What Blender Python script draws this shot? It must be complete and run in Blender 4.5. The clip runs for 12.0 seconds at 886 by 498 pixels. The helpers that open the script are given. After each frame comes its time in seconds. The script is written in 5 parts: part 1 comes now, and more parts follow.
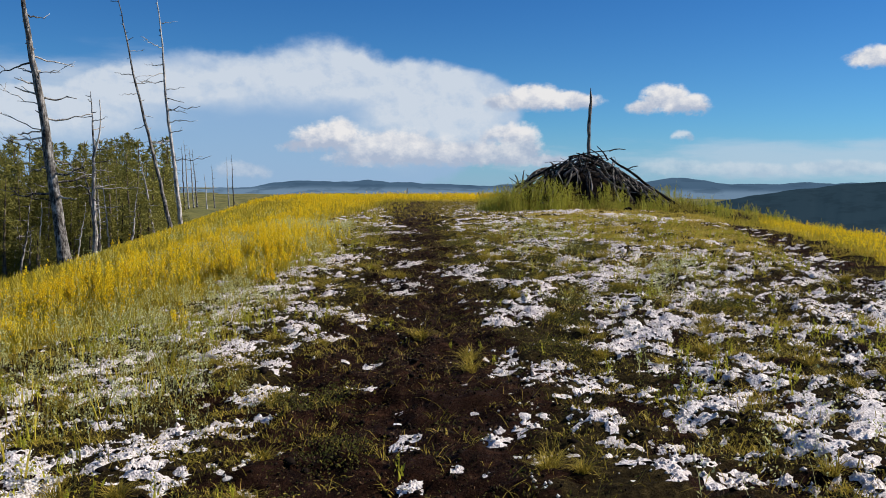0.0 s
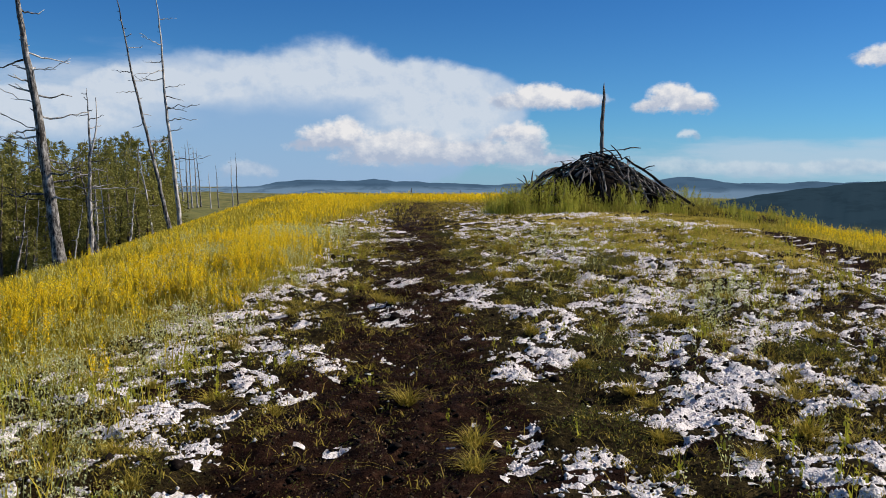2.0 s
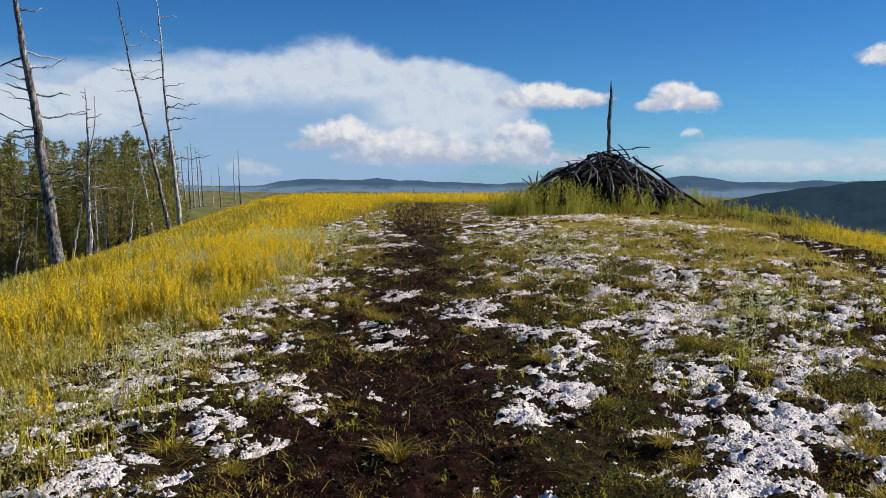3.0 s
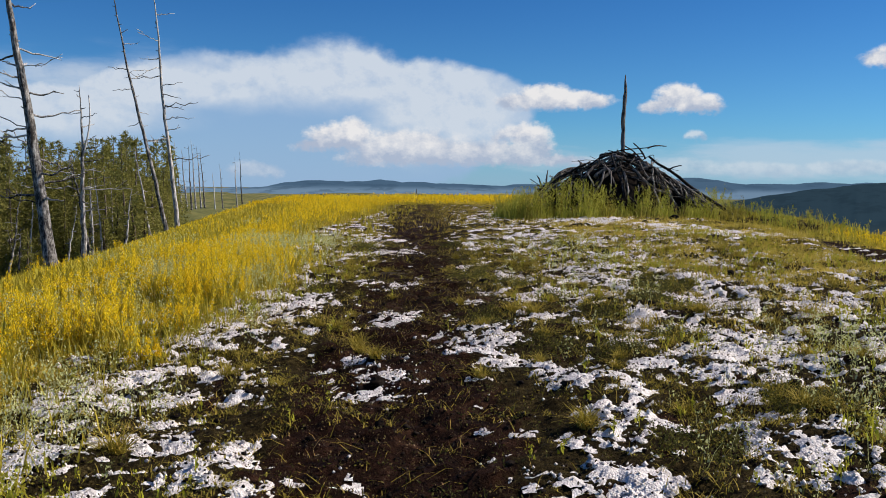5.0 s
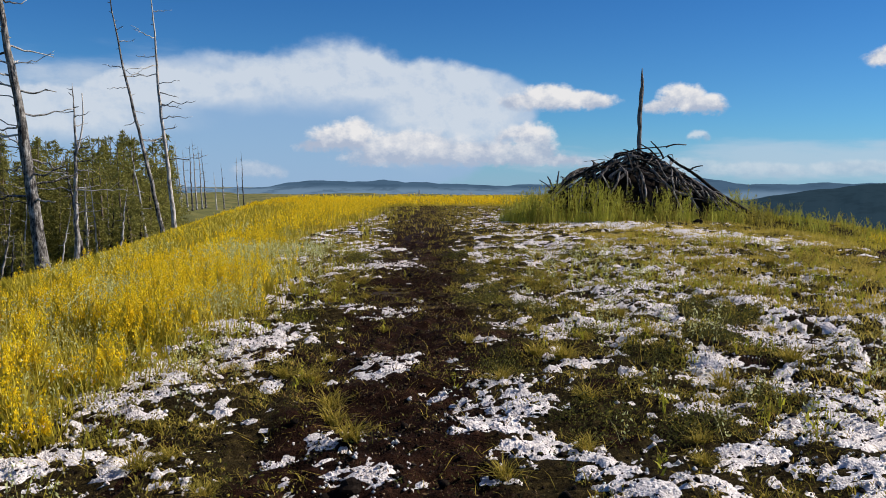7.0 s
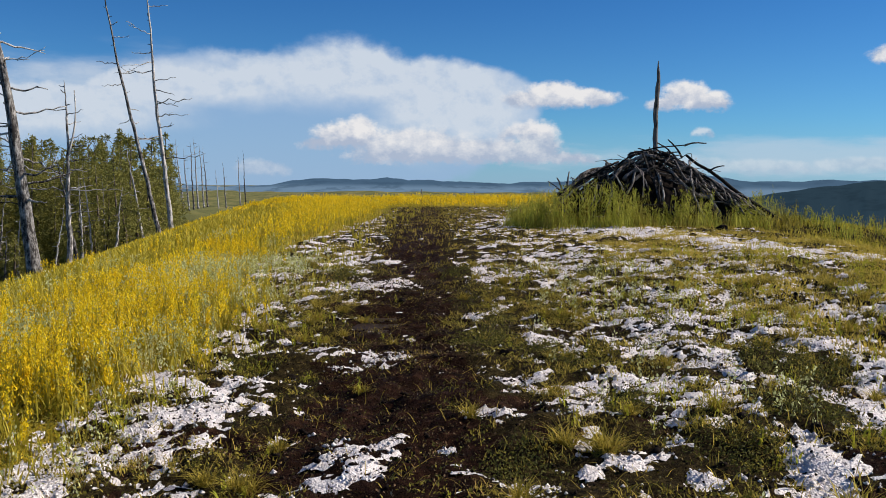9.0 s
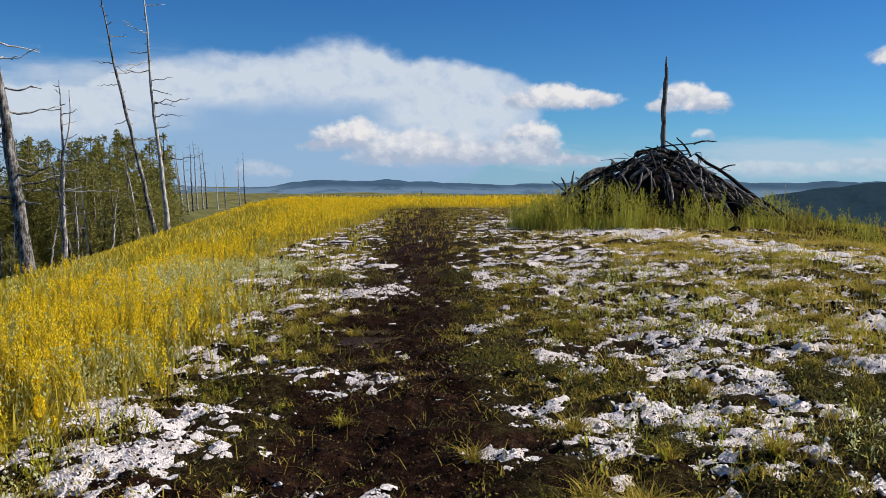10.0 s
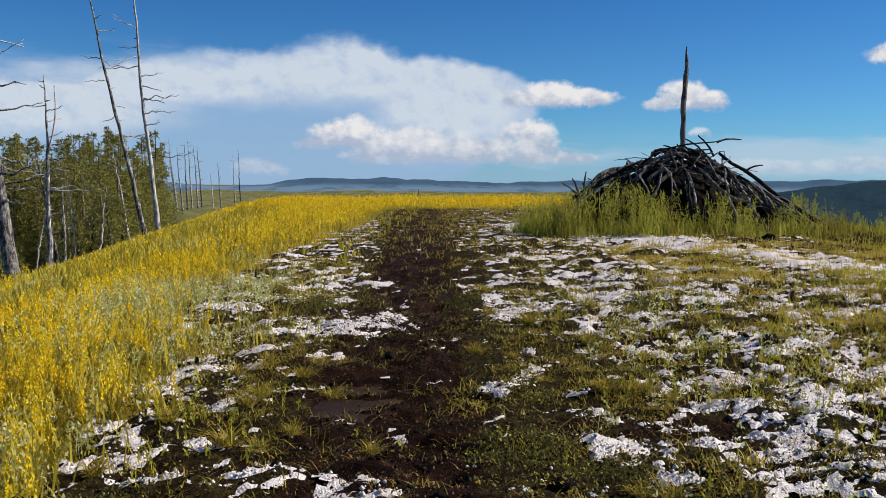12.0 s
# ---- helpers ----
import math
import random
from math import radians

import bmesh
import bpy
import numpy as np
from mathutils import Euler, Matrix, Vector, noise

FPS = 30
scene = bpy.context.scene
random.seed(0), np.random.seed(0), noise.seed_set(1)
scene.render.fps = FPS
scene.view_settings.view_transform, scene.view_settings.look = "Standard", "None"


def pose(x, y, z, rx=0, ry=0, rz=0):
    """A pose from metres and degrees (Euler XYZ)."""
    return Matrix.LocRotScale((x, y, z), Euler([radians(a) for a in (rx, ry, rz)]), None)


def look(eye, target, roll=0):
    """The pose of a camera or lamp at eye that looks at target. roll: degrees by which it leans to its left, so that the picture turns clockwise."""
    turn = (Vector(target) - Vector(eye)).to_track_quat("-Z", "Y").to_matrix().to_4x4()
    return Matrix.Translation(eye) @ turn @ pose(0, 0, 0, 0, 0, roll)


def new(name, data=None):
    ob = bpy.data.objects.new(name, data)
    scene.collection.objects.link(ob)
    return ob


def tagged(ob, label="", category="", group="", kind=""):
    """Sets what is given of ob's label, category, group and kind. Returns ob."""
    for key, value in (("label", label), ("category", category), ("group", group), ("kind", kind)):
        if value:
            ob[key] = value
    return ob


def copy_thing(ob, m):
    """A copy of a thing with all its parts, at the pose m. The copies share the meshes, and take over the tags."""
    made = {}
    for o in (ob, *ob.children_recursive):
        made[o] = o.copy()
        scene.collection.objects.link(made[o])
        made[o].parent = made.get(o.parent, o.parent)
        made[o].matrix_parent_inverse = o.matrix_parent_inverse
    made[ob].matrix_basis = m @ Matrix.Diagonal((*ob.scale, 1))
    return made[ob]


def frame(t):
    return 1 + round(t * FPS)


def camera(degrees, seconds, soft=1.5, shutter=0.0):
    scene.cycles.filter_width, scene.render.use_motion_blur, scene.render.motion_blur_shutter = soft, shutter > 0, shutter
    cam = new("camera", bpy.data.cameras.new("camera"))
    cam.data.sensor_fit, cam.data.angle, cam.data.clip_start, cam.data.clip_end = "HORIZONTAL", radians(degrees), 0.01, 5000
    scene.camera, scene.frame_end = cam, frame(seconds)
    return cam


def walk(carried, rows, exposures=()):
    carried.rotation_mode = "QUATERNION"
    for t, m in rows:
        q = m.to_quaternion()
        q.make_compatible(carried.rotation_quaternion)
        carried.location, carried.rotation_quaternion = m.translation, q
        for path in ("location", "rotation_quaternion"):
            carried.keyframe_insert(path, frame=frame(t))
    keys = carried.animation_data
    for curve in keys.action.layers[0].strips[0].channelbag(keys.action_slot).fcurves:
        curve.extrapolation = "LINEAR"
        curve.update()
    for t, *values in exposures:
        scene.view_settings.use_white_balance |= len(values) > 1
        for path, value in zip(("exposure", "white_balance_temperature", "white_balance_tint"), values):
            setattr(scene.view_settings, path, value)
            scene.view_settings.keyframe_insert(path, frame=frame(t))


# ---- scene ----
cam = camera(53.2, 12.0, soft=0.9)
METRES, EYE, TILT, LEAN, TURN = 13.0, 1.5, 7.5, 0.0, 0.0
ROWS = [
    (0.0, 0.0, 0.0, 0.0, 0.09, -11.55, -0.44),
    (0.5, 0.0006, 0.0477, -0.005, 0.16, -11.55, -0.44),
    (1.0, 0.0014, 0.0931, -0.0111, 0.25, -11.54, -0.45),
    (1.5, 0.003, 0.1289, -0.0144, 0.34, -11.56, -0.43),
    (2.0, 0.0056, 0.1696, -0.0162, 0.46, -11.61, -0.39),
    (2.5, 0.0071, 0.2095, -0.0181, 0.57, -11.65, -0.35),
    (3.0, 0.0083, 0.2514, -0.0221, 0.67, -11.67, -0.34),
    (5.0, 0.0049, 0.4066, -0.0448, 0.87, -11.57, -0.38),
    (5.5, 0.0033, 0.4429, -0.0476, 0.92, -11.59, -0.41),
    (6.0, 0.0024, 0.4869, -0.0519, 0.97, -11.59, -0.4),
    (6.5, 0.0017, 0.5288, -0.0576, 1.02, -11.57, -0.41),
    (7.0, 0.0017, 0.5749, -0.0631, 1.07, -11.56, -0.35),
    (9.0, 0.0044, 0.739, -0.0741, 1.29, -11.71, -0.24),
    (9.5, 0.005, 0.7778, -0.0808, 1.32, -11.66, -0.2),
    (10.0, 0.0046, 0.8195, -0.0885, 1.32, -11.61, -0.21),
    (10.5, 0.0031, 0.8589, -0.0938, 1.3, -11.61, -0.22),
    (11.0, 0.0002, 0.9016, -0.0962, 1.25, -11.67, -0.2),
    (11.5, -0.0028, 0.9433, -0.0979, 1.2, -11.7, -0.2),
    (12.0, -0.0067, 0.9931, -0.1033, 1.13, -11.74, -0.3),
]
walk(cam, [(t, pose(0, 0, EYE, TILT, LEAN, TURN) @ pose(METRES * x, METRES * y, METRES * z, 90 + pitch, roll, yaw)) for t, x, y, z, yaw, pitch, roll in ROWS])

SUN_AZ, SUN_EL = radians(80.0), radians(36.0)      # clockwise from +y

# ---------------------------------------------------------------- world and sun
def sky_world():
    w = bpy.data.worlds.new("sky")
    scene.world = w
    w.use_nodes = True
    nt = w.node_tree
    nt.nodes.clear()
    N, L = nt.nodes.new, nt.links.new

    def put(sock, v):
        if isinstance(v, (int, float, tuple)):
            sock.default_value = v
        else:
            L(v, sock)

    def m(op, a, b=0.0, c=0.0, clamp=False):
        n = N("ShaderNodeMath")
        n.operation, n.use_clamp = op, clamp
        put(n.inputs[0], a), put(n.inputs[1], b), put(n.inputs[2], c)
        return n.outputs[0]

    def step(v, lo, hi):
        n = N("ShaderNodeMapRange")
        n.interpolation_type = "SMOOTHSTEP"
        put(n.inputs[0], v), put(n.inputs[1], lo), put(n.inputs[2], hi)
        return n.outputs[0]

    def mix(f, a, b, mode="MIX"):
        n = N("ShaderNodeMix")
        n.data_type, n.blend_type = "RGBA", mode
        put(n.inputs[0], f), put(n.inputs[6], a), put(n.inputs[7], b)
        return n.outputs[2]

    co = N("ShaderNodeTexCoord")
    sep = N("ShaderNodeSeparateXYZ")
    L(co.outputs["Generated"], sep.inputs[0])
    az = m("ARCTAN2", sep.outputs[0], sep.outputs[1])
    el = m("ARCSINE", sep.outputs[2])
    uv = N("ShaderNodeCombineXYZ")
    L(az, uv.inputs[0]), L(el, uv.inputs[1])

    def fbm(scale, detail, rough=0.55, stretch=1.0, shift=0.0, step_aside=(0, 0)):
        mv = N("ShaderNodeVectorMath")
        L(uv.outputs[0], mv.inputs[0])
        mv.inputs[1].default_value = (step_aside[0], step_aside[1], 0)
        mp = N("ShaderNodeMapping")
        L(mv.outputs[0], mp.inputs[0])
        mp.inputs["Scale"].default_value = (scale, scale * stretch, 1)
        mp.inputs["Location"].default_value = (shift, shift * 0.7, shift)
        n = N("ShaderNodeTexNoise")
        L(mp.outputs[0], n.inputs["Vector"])
        n.inputs["Scale"].default_value, n.inputs["Detail"].default_value, n.inputs["Roughness"].default_value = 1, detail, rough
        return n.outputs[0]

    big = fbm(9, 5, 0.55, 1.6)
    puff = fbm(42, 6, 0.62, 1.25, 3.1)
    fine = fbm(110, 4, 0.6, 1.3, 7.7)
    wisp = fbm(7, 5, 0.6, 5.0, 11.0)
    puff2 = fbm(42, 6, 0.62, 1.25, 3.1, (-0.010, -0.012))
    relief = m("MULTIPLY", m("SUBTRACT", puff, puff2), 1.6)
    lumps = m("ADD", m("MULTIPLY", m("SUBTRACT", puff, 0.5), 1.1), m("MULTIPLY", m("SUBTRACT", fine, 0.5), 0.45))

    def blob(u0, v0, ru, rv):
        d = N("ShaderNodeVectorMath")
        d.operation = "SUBTRACT"
        L(uv.outputs[0], d.inputs[0])
        d.inputs[1].default_value = (u0, v0, 0)
        s = N("ShaderNodeVectorMath")
        s.operation = "MULTIPLY"
        L(d.outputs[0], s.inputs[0])
        s.inputs[1].default_value = (1 / ru, 1 / rv, 0)
        n = N("ShaderNodeVectorMath")
        n.operation = "LENGTH"
        L(s.outputs[0], n.inputs[0])
        return m("SUBTRACT", 1.0, n.outputs["Value"])

    def union(items):
        out = items[0]
        for i in items[1:]:
            out = m("MAXIMUM", out, i)
        return out

    def heap_cloud(base, blobs):
        """A cumulus: blobs over a flat base."""
        e = m("ADD", union([blob(*b) for b in blobs]), m("MULTIPLY", lumps, 0.75))
        flat = m("MULTIPLY", m("SUBTRACT", m("ADD", el, m("MULTIPLY", m("SUBTRACT", fine, 0.5), 0.016)), base), 48.0)
        return m("MINIMUM", e, flat)

    # clear sky
    sky = N("ShaderNodeTexSky")
    sky.sky_type, sky.sun_disc = "NISHITA", False
    sky.sun_elevation, sky.sun_rotation = SUN_EL, SUN_AZ
    sky.altitude, sky.air_density, sky.dust_density, sky.ozone_density = 1400, 1.0, 0.3, 2.5
    depth = step(el, 0.0, 0.26)
    tint = mix(depth, (0.345, 0.70, 0.98, 1), (0.185, 0.53, 0.91, 1))
    clear = mix(1.0, sky.outputs[0], tint, "MULTIPLY")
    out = clear
    K = 8.3                                            # radiance of a white cloud before the world's strength

    def white(r, g, b):
        return (r * K, g * K, b * K, 1)

    # pale haze over the horizon
    out = mix(m("MULTIPLY", m("SUBTRACT", 1.0, step(el, -0.01, 0.075)), 0.55), out, white(0.35, 0.52, 0.80))
    # low streaks
    streak = m("MULTIPLY", step(m("ADD", blob(0.42, 0.030, 0.42, 0.026), m("MULTIPLY", m("SUBTRACT", wisp, 0.5), 1.6)), 0.1, 0.7), 0.6)
    out = mix(streak, out, white(0.62, 0.74, 0.88))
    # wide veil with its rain below: sharp at the top, thin and soft to one side
    edge = m("ADD", m("MULTIPLY", m("SUBTRACT", big, 0.5), 0.42), m("MULTIPLY", m("SUBTRACT", puff, 0.5), 0.16))
    thin = step(m("ADD", union([blob(-0.46, 0.040, 0.36, 0.110), blob(-0.30, 0.050, 0.24, 0.100)]), m("MULTIPLY", m("SUBTRACT", wisp, 0.5), 0.9)), 0.0, 0.5)
    veil = union([blob(-0.14, 0.060, 0.17, 0.106), blob(-0.26, 0.055, 0.22, 0.092), blob(-0.04, 0.070, 0.11, 0.078), blob(0.02, 0.085, 0.075, 0.052), blob(-0.42, 0.05, 0.26, 0.062)])
    veil = m("MAXIMUM", step(m("ADD", veil, edge), 0.02, 0.20), m("MULTIPLY", thin, 0.70))
    bright = step(m("ADD", union([blob(-0.12, 0.120, 0.20, 0.046), blob(-0.36, 0.105, 0.26, 0.034), blob(-0.46, 0.085, 0.22, 0.050), blob(-0.01, 0.090, 0.12, 0.075)]), m("MULTIPLY", m("SUBTRACT", big, 0.5), 0.8)), -0.1, 0.65)
    bright = m("ADD", bright, m("MULTIPLY", relief, m("MULTIPLY", bright, 0.7)), clamp=True)
    veilcol = mix(bright, white(0.38, 0.55, 0.82), white(0.74, 0.82, 0.93))
    out = mix(m("MULTIPLY", veil, m("ADD", 0.72, m("MULTIPLY", bright, 0.24))), out, veilcol)

    # cumulus heads
    def cumulus(out, base, top, blobs, strength=1.0):
        e = heap_cloud(base, blobs)
        a = m("MULTIPLY", step(e, -0.04, 0.40), strength)
        lift = step(m("ADD", el, m("MULTIPLY", m("SUBTRACT", puff, 0.5), 0.035)), base - 0.001, base + (top - base) * 0.95)
        lift = m("ADD", lift, relief, clamp=True)
        col = mix(lift, white(0.50, 0.58, 0.74), white(0.98, 0.97, 0.98))
        return mix(a, out, col)

    out = cumulus(out, 0.020, 0.075, [(-0.055, 0.036, 0.085, 0.030), (0.035, 0.030, 0.095, 0.026), (0.085, 0.045, 0.03, 0.030), (0.11, 0.024, 0.05, 0.014)], 0.9)
    out = cumulus(out, 0.036, 0.075, [(-0.135, 0.048, 0.040, 0.024), (-0.115, 0.058, 0.022, 0.020), (-0.155, 0.042, 0.03, 0.012)])
    out = cumulus(out, 0.048, 0.072, [(0.070, 0.055, 0.035, 0.016)], 0.85)
    out = cumulus(out, 0.082, 0.112, [(0.100, 0.098, 0.042, 0.018), (0.140, 0.095, 0.038, 0.012), (0.07, 0.094, 0.03, 0.012)])
    out = cumulus(out, 0.079, 0.112, [(0.243, 0.094, 0.030, 0.022), (0.268, 0.088, 0.026, 0.015), (0.225, 0.086, 0.026, 0.012)])
    out = cumulus(out, 0.050, 0.064, [(0.262, 0.054, 0.014, 0.009)], 0.6)
    out = cumulus(out, 0.120, 0.145, [(0.455, 0.132, 0.04, 0.014), (0.50, 0.132, 0.05, 0.018)])
    out = cumulus(out, 0.010, 0.034, [(0.255, 0.020, 0.05, 0.014), (0.32, 0.018, 0.07, 0.012), (0.42, 0.022, 0.06, 0.010)], 0.30)
    out = cumulus(out, 0.006, 0.030, [(-0.225, 0.014, 0.035, 0.014)], 0.38)

    bg = N("ShaderNodeBackground")
    bg.inputs[1].default_value = 0.10
    L(out, bg.inputs[0])
    L(bg.outputs[0], N("ShaderNodeOutputWorld").inputs[0])


sky_world()
lamp = bpy.data.lights.new("sun", "SUN")
lamp.energy, lamp.angle, lamp.color = 6.6, radians(0.6), (1.0, 0.93, 0.82)
sun = new("sun", lamp)
toward = Vector((math.sin(SUN_AZ) * math.cos(SUN_EL), math.cos(SUN_AZ) * math.cos(SUN_EL), math.sin(SUN_EL)))
sun.matrix_world = look(toward * 60, (0, 0, 0))


# ---------------------------------------------------------------- materials
class Nodes:
    """A small builder for node materials."""

    def __init__(self, name, rough=0.8, spec=0.3):
        self.mat = bpy.data.materials.new(name)
        self.mat.use_nodes = True
        self.nt = self.mat.node_tree
        self.bsdf = self.nt.nodes["Principled BSDF"]
        self.bsdf.inputs["Roughness"].default_value = rough
        self.bsdf.inputs["Specular IOR Level"].default_value = spec
        self.coord = self.nt.nodes.new("ShaderNodeTexCoord").outputs["Object"]

    def put(self, sock, v):
        if isinstance(v, (int, float, tuple)):
            sock.default_value = v
        else:
            self.nt.links.new(v, sock)

    def noise(self, scale, detail=4.0, rough=0.6, stretch=(1, 1, 1), w=0.0):
        mp = self.nt.nodes.new("ShaderNodeMapping")
        self.nt.links.new(self.coord, mp.inputs[0])
        mp.inputs["Scale"].default_value = stretch
        mp.inputs["Location"].default_value = (w, w * 1.7, w * 0.3)
        n = self.nt.nodes.new("ShaderNodeTexNoise")
        self.nt.links.new(mp.outputs[0], n.inputs["Vector"])
        n.inputs["Scale"].default_value, n.inputs["Detail"].default_value, n.inputs["Roughness"].default_value = scale, detail, rough
        return n.outputs[0]

    def cells(self, scale, feature="F1"):
        n = self.nt.nodes.new("ShaderNodeTexVoronoi")
        n.feature = feature
        self.nt.links.new(self.coord, n.inputs["Vector"])
        n.inputs["Scale"].default_value = scale
        return n.outputs["Distance"]

    def attr(self, name):
        n = self.nt.nodes.new("ShaderNodeAttribute")
        n.attribute_name = name
        return n.outputs["Fac"]

    def island(self):
        return self.nt.nodes.new("ShaderNodeNewGeometry").outputs["Random Per Island"]

    def object_random(self):
        return self.nt.nodes.new("ShaderNodeObjectInfo").outputs["Random"]

    def math(self, op, a, b=0.0, clamp=False):
        n = self.nt.nodes.new("ShaderNodeMath")
        n.operation, n.use_clamp = op, clamp
        self.put(n.inputs[0], a), self.put(n.inputs[1], b)
        return n.outputs[0]

    def step(self, v, lo, hi):
        n = self.nt.nodes.new("ShaderNodeMapRange")
        n.interpolation_type = "SMOOTHSTEP"
        self.put(n.inputs[0], v), self.put(n.inputs[1], lo), self.put(n.inputs[2], hi)
        return n.outputs[0]

    def mix(self, f, a, b, mode="MIX"):
        n = self.nt.nodes.new("ShaderNodeMix")
        n.data_type, n.blend_type = "RGBA", mode
        a, b = [(*c, 1) if isinstance(c, tuple) and len(c) == 3 else c for c in (a, b)]
        self.put(n.inputs[0], f), self.put(n.inputs[6], a), self.put(n.inputs[7], b)
        return n.outputs[2]

    def ramp(self, f, *stops):
        n = self.nt.nodes.new("ShaderNodeValToRGB")
        e = n.color_ramp.elements
        while len(e) < len(stops):
            e.new(0.5)
        for el, (p, c) in zip(e, stops):
            el.position, el.color = p, (*c, 1)
        self.put(n.inputs[0], f)
        return n.outputs[0]

    def bump(self, height, strength, distance):
        n = self.nt.nodes.new("ShaderNodeBump")
        n.inputs["Strength"].default_value, n.inputs["Distance"].default_value = strength, distance
        self.put(n.inputs["Height"], height)
        self.nt.links.new(n.outputs[0], self.bsdf.inputs["Normal"])

    def colour(self, c):
        self.put(self.bsdf.inputs["Base Color"], c)
        return self

    def roughness(self, r):
        self.put(self.bsdf.inputs["Roughness"], r)
        return self


def ground_material():
    n = Nodes("ground", 0.9, 0.02)
    bare, meadow, far = n.attr("bare"), n.attr("meadow"), n.attr("far")
    clod, grit, patch = n.noise(9, 5), n.noise(60, 4, 0.7), n.noise(1.3, 4)
    soil = n.ramp(clod, (0.3, (0.004, 0.0022, 0.0014)), (0.55, (0.019, 0.0085, 0.0052)), (0.8, (0.075, 0.036, 0.021)))
    soil = n.mix(n.step(patch, 0.55, 0.75), soil, (0.032, 0.014, 0.007))
    soil = n.mix(n.math("MULTIPLY", n.step(grit, 0.6, 0.8), 0.4), soil, (0.07, 0.052, 0.038))
    turf = n.ramp(n.noise(14, 5, 0.7, w=2.0), (0.35, (0.008, 0.0055, 0.003)), (0.55, (0.032, 0.023, 0.009)), (0.8, (0.12, 0.085, 0.032)))
    edge = n.math("ADD", bare, n.math("MULTIPLY", n.math("SUBTRACT", n.noise(7, 6, 0.7, w=5.0), 0.5), 1.5))
    near = n.mix(n.step(edge, 0.30, 0.60), turf, soil)
    field = n.ramp(n.noise(3.5, 6, 0.7, (1, 0.4, 1), 9.0), (0.3, (0.12, 0.11, 0.016)), (0.5, (0.32, 0.23, 0.020)), (0.7, (0.50, 0.33, 0.02)))
    near = n.mix(n.step(n.math("ADD", meadow, n.math("MULTIPLY", n.math("SUBTRACT", n.noise(2, 5), 0.5), 0.8)), 0.35, 0.65), near, field)
    slope = n.ramp(n.noise(0.02, 6, 0.65), (0.35, (0.055, 0.065, 0.028)), (0.5, (0.14, 0.135, 0.050)), (0.65, (0.24, 0.205, 0.085)))
    n.colour(n.mix(far, near, slope))
    n.roughness(n.mix(n.math("MULTIPLY", n.step(edge, 0.4, 0.9), n.step(patch, 0.35, 0.6)), (0.95, 0.95, 0.95), (0.62, 0.62, 0.62)))
    n.bump(n.math("ADD", clod, n.math("MULTIPLY", grit, 0.5)), 1.0, 0.05)
    return n.mat


def hail_material():
    n = Nodes("hail", 0.6, 0.25)
    g = n.cells(75)
    f = n.noise(22, 6, 0.75)
    c = n.ramp(f, (0.30, (0.37, 0.325, 0.31)), (0.46, (0.61, 0.55, 0.53)), (0.64, (0.83, 0.76, 0.74)))
    c = n.mix(n.math("MULTIPLY", n.step(n.noise(5, 6, 0.75, w=3.3), 0.52, 0.66), 0.45), c, (0.40, 0.345, 0.33))
    c = n.mix(n.math("MULTIPLY", n.step(n.noise(30, 5, 0.75, w=8.1), 0.60, 0.68), 0.7), c, (0.055, 0.040, 0.030))
    n.colour(c)
    n.bump(n.math("ADD", n.math("MULTIPLY", g, -0.9), n.math("MULTIPLY", f, 0.9)), 0.75, 0.012)
    return n.mat


def plant_material(name, *stops, rough=0.7, glow=0.35):
    """Leaves and stalks: each island a little different, light passing through."""
    n = Nodes(name, rough, 0.12)
    own = n.math("ADD", n.math("MULTIPLY", n.island(), 0.40), n.math("MULTIPLY", n.math("SUBTRACT", n.noise(11, 3, w=2.0), 0.35), 0.6))
    c = n.ramp(n.math("ADD", own, n.math("MULTIPLY", n.math("SUBTRACT", n.noise(0.9, 4), 0.3), 0.9)), *stops)
    n.colour(c)
    tr = n.nt.nodes.new("ShaderNodeBsdfTranslucent")
    n.put(tr.inputs[0], c)
    ms = n.nt.nodes.new("ShaderNodeMixShader")
    ms.inputs[0].default_value = glow
    n.nt.links.new(n.bsdf.outputs[0], ms.inputs[1])
    n.nt.links.new(tr.outputs[0], ms.inputs[2])
    n.nt.links.new(ms.outputs[0], n.nt.nodes["Material Output"].inputs[0])
    return n.mat


def wood_material(name, dark, mid, light, scale=6.0, spread=1.0):
    n = Nodes(name, 0.85, 0.12)
    grain = n.noise(scale, 6, 0.65, (3, 3, 0.5))
    blot = n.noise(scale * 0.8, 4, 0.7, (1, 1, 0.7), 4.0)
    v = n.math("ADD", n.math("MULTIPLY", grain, 0.5), n.math("ADD", n.math("MULTIPLY", blot, 0.5), n.math("MULTIPLY", n.math("SUBTRACT", n.object_random(), 0.5), 0.22)))
    n.colour(n.ramp(v, (0.5 - 0.12 * spread, dark), (0.5, mid), (0.5 + 0.10 * spread, light)))
    n.bump(n.math("ADD", grain, blot), 0.8, 0.04)
    return n.mat


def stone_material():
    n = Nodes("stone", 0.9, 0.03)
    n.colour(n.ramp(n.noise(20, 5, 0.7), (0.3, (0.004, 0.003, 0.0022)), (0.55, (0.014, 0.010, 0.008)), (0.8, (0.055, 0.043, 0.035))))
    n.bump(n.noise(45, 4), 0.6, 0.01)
    return n.mat


def water_material():
    n = Nodes("puddle_water", 0.5, 0.04)
    n.colour(n.mix(n.noise(5, 3), (0.020, 0.011, 0.008), (0.042, 0.024, 0.017)))
    n.bump(n.noise(14, 2), 0.06, 0.01)
    return n.mat


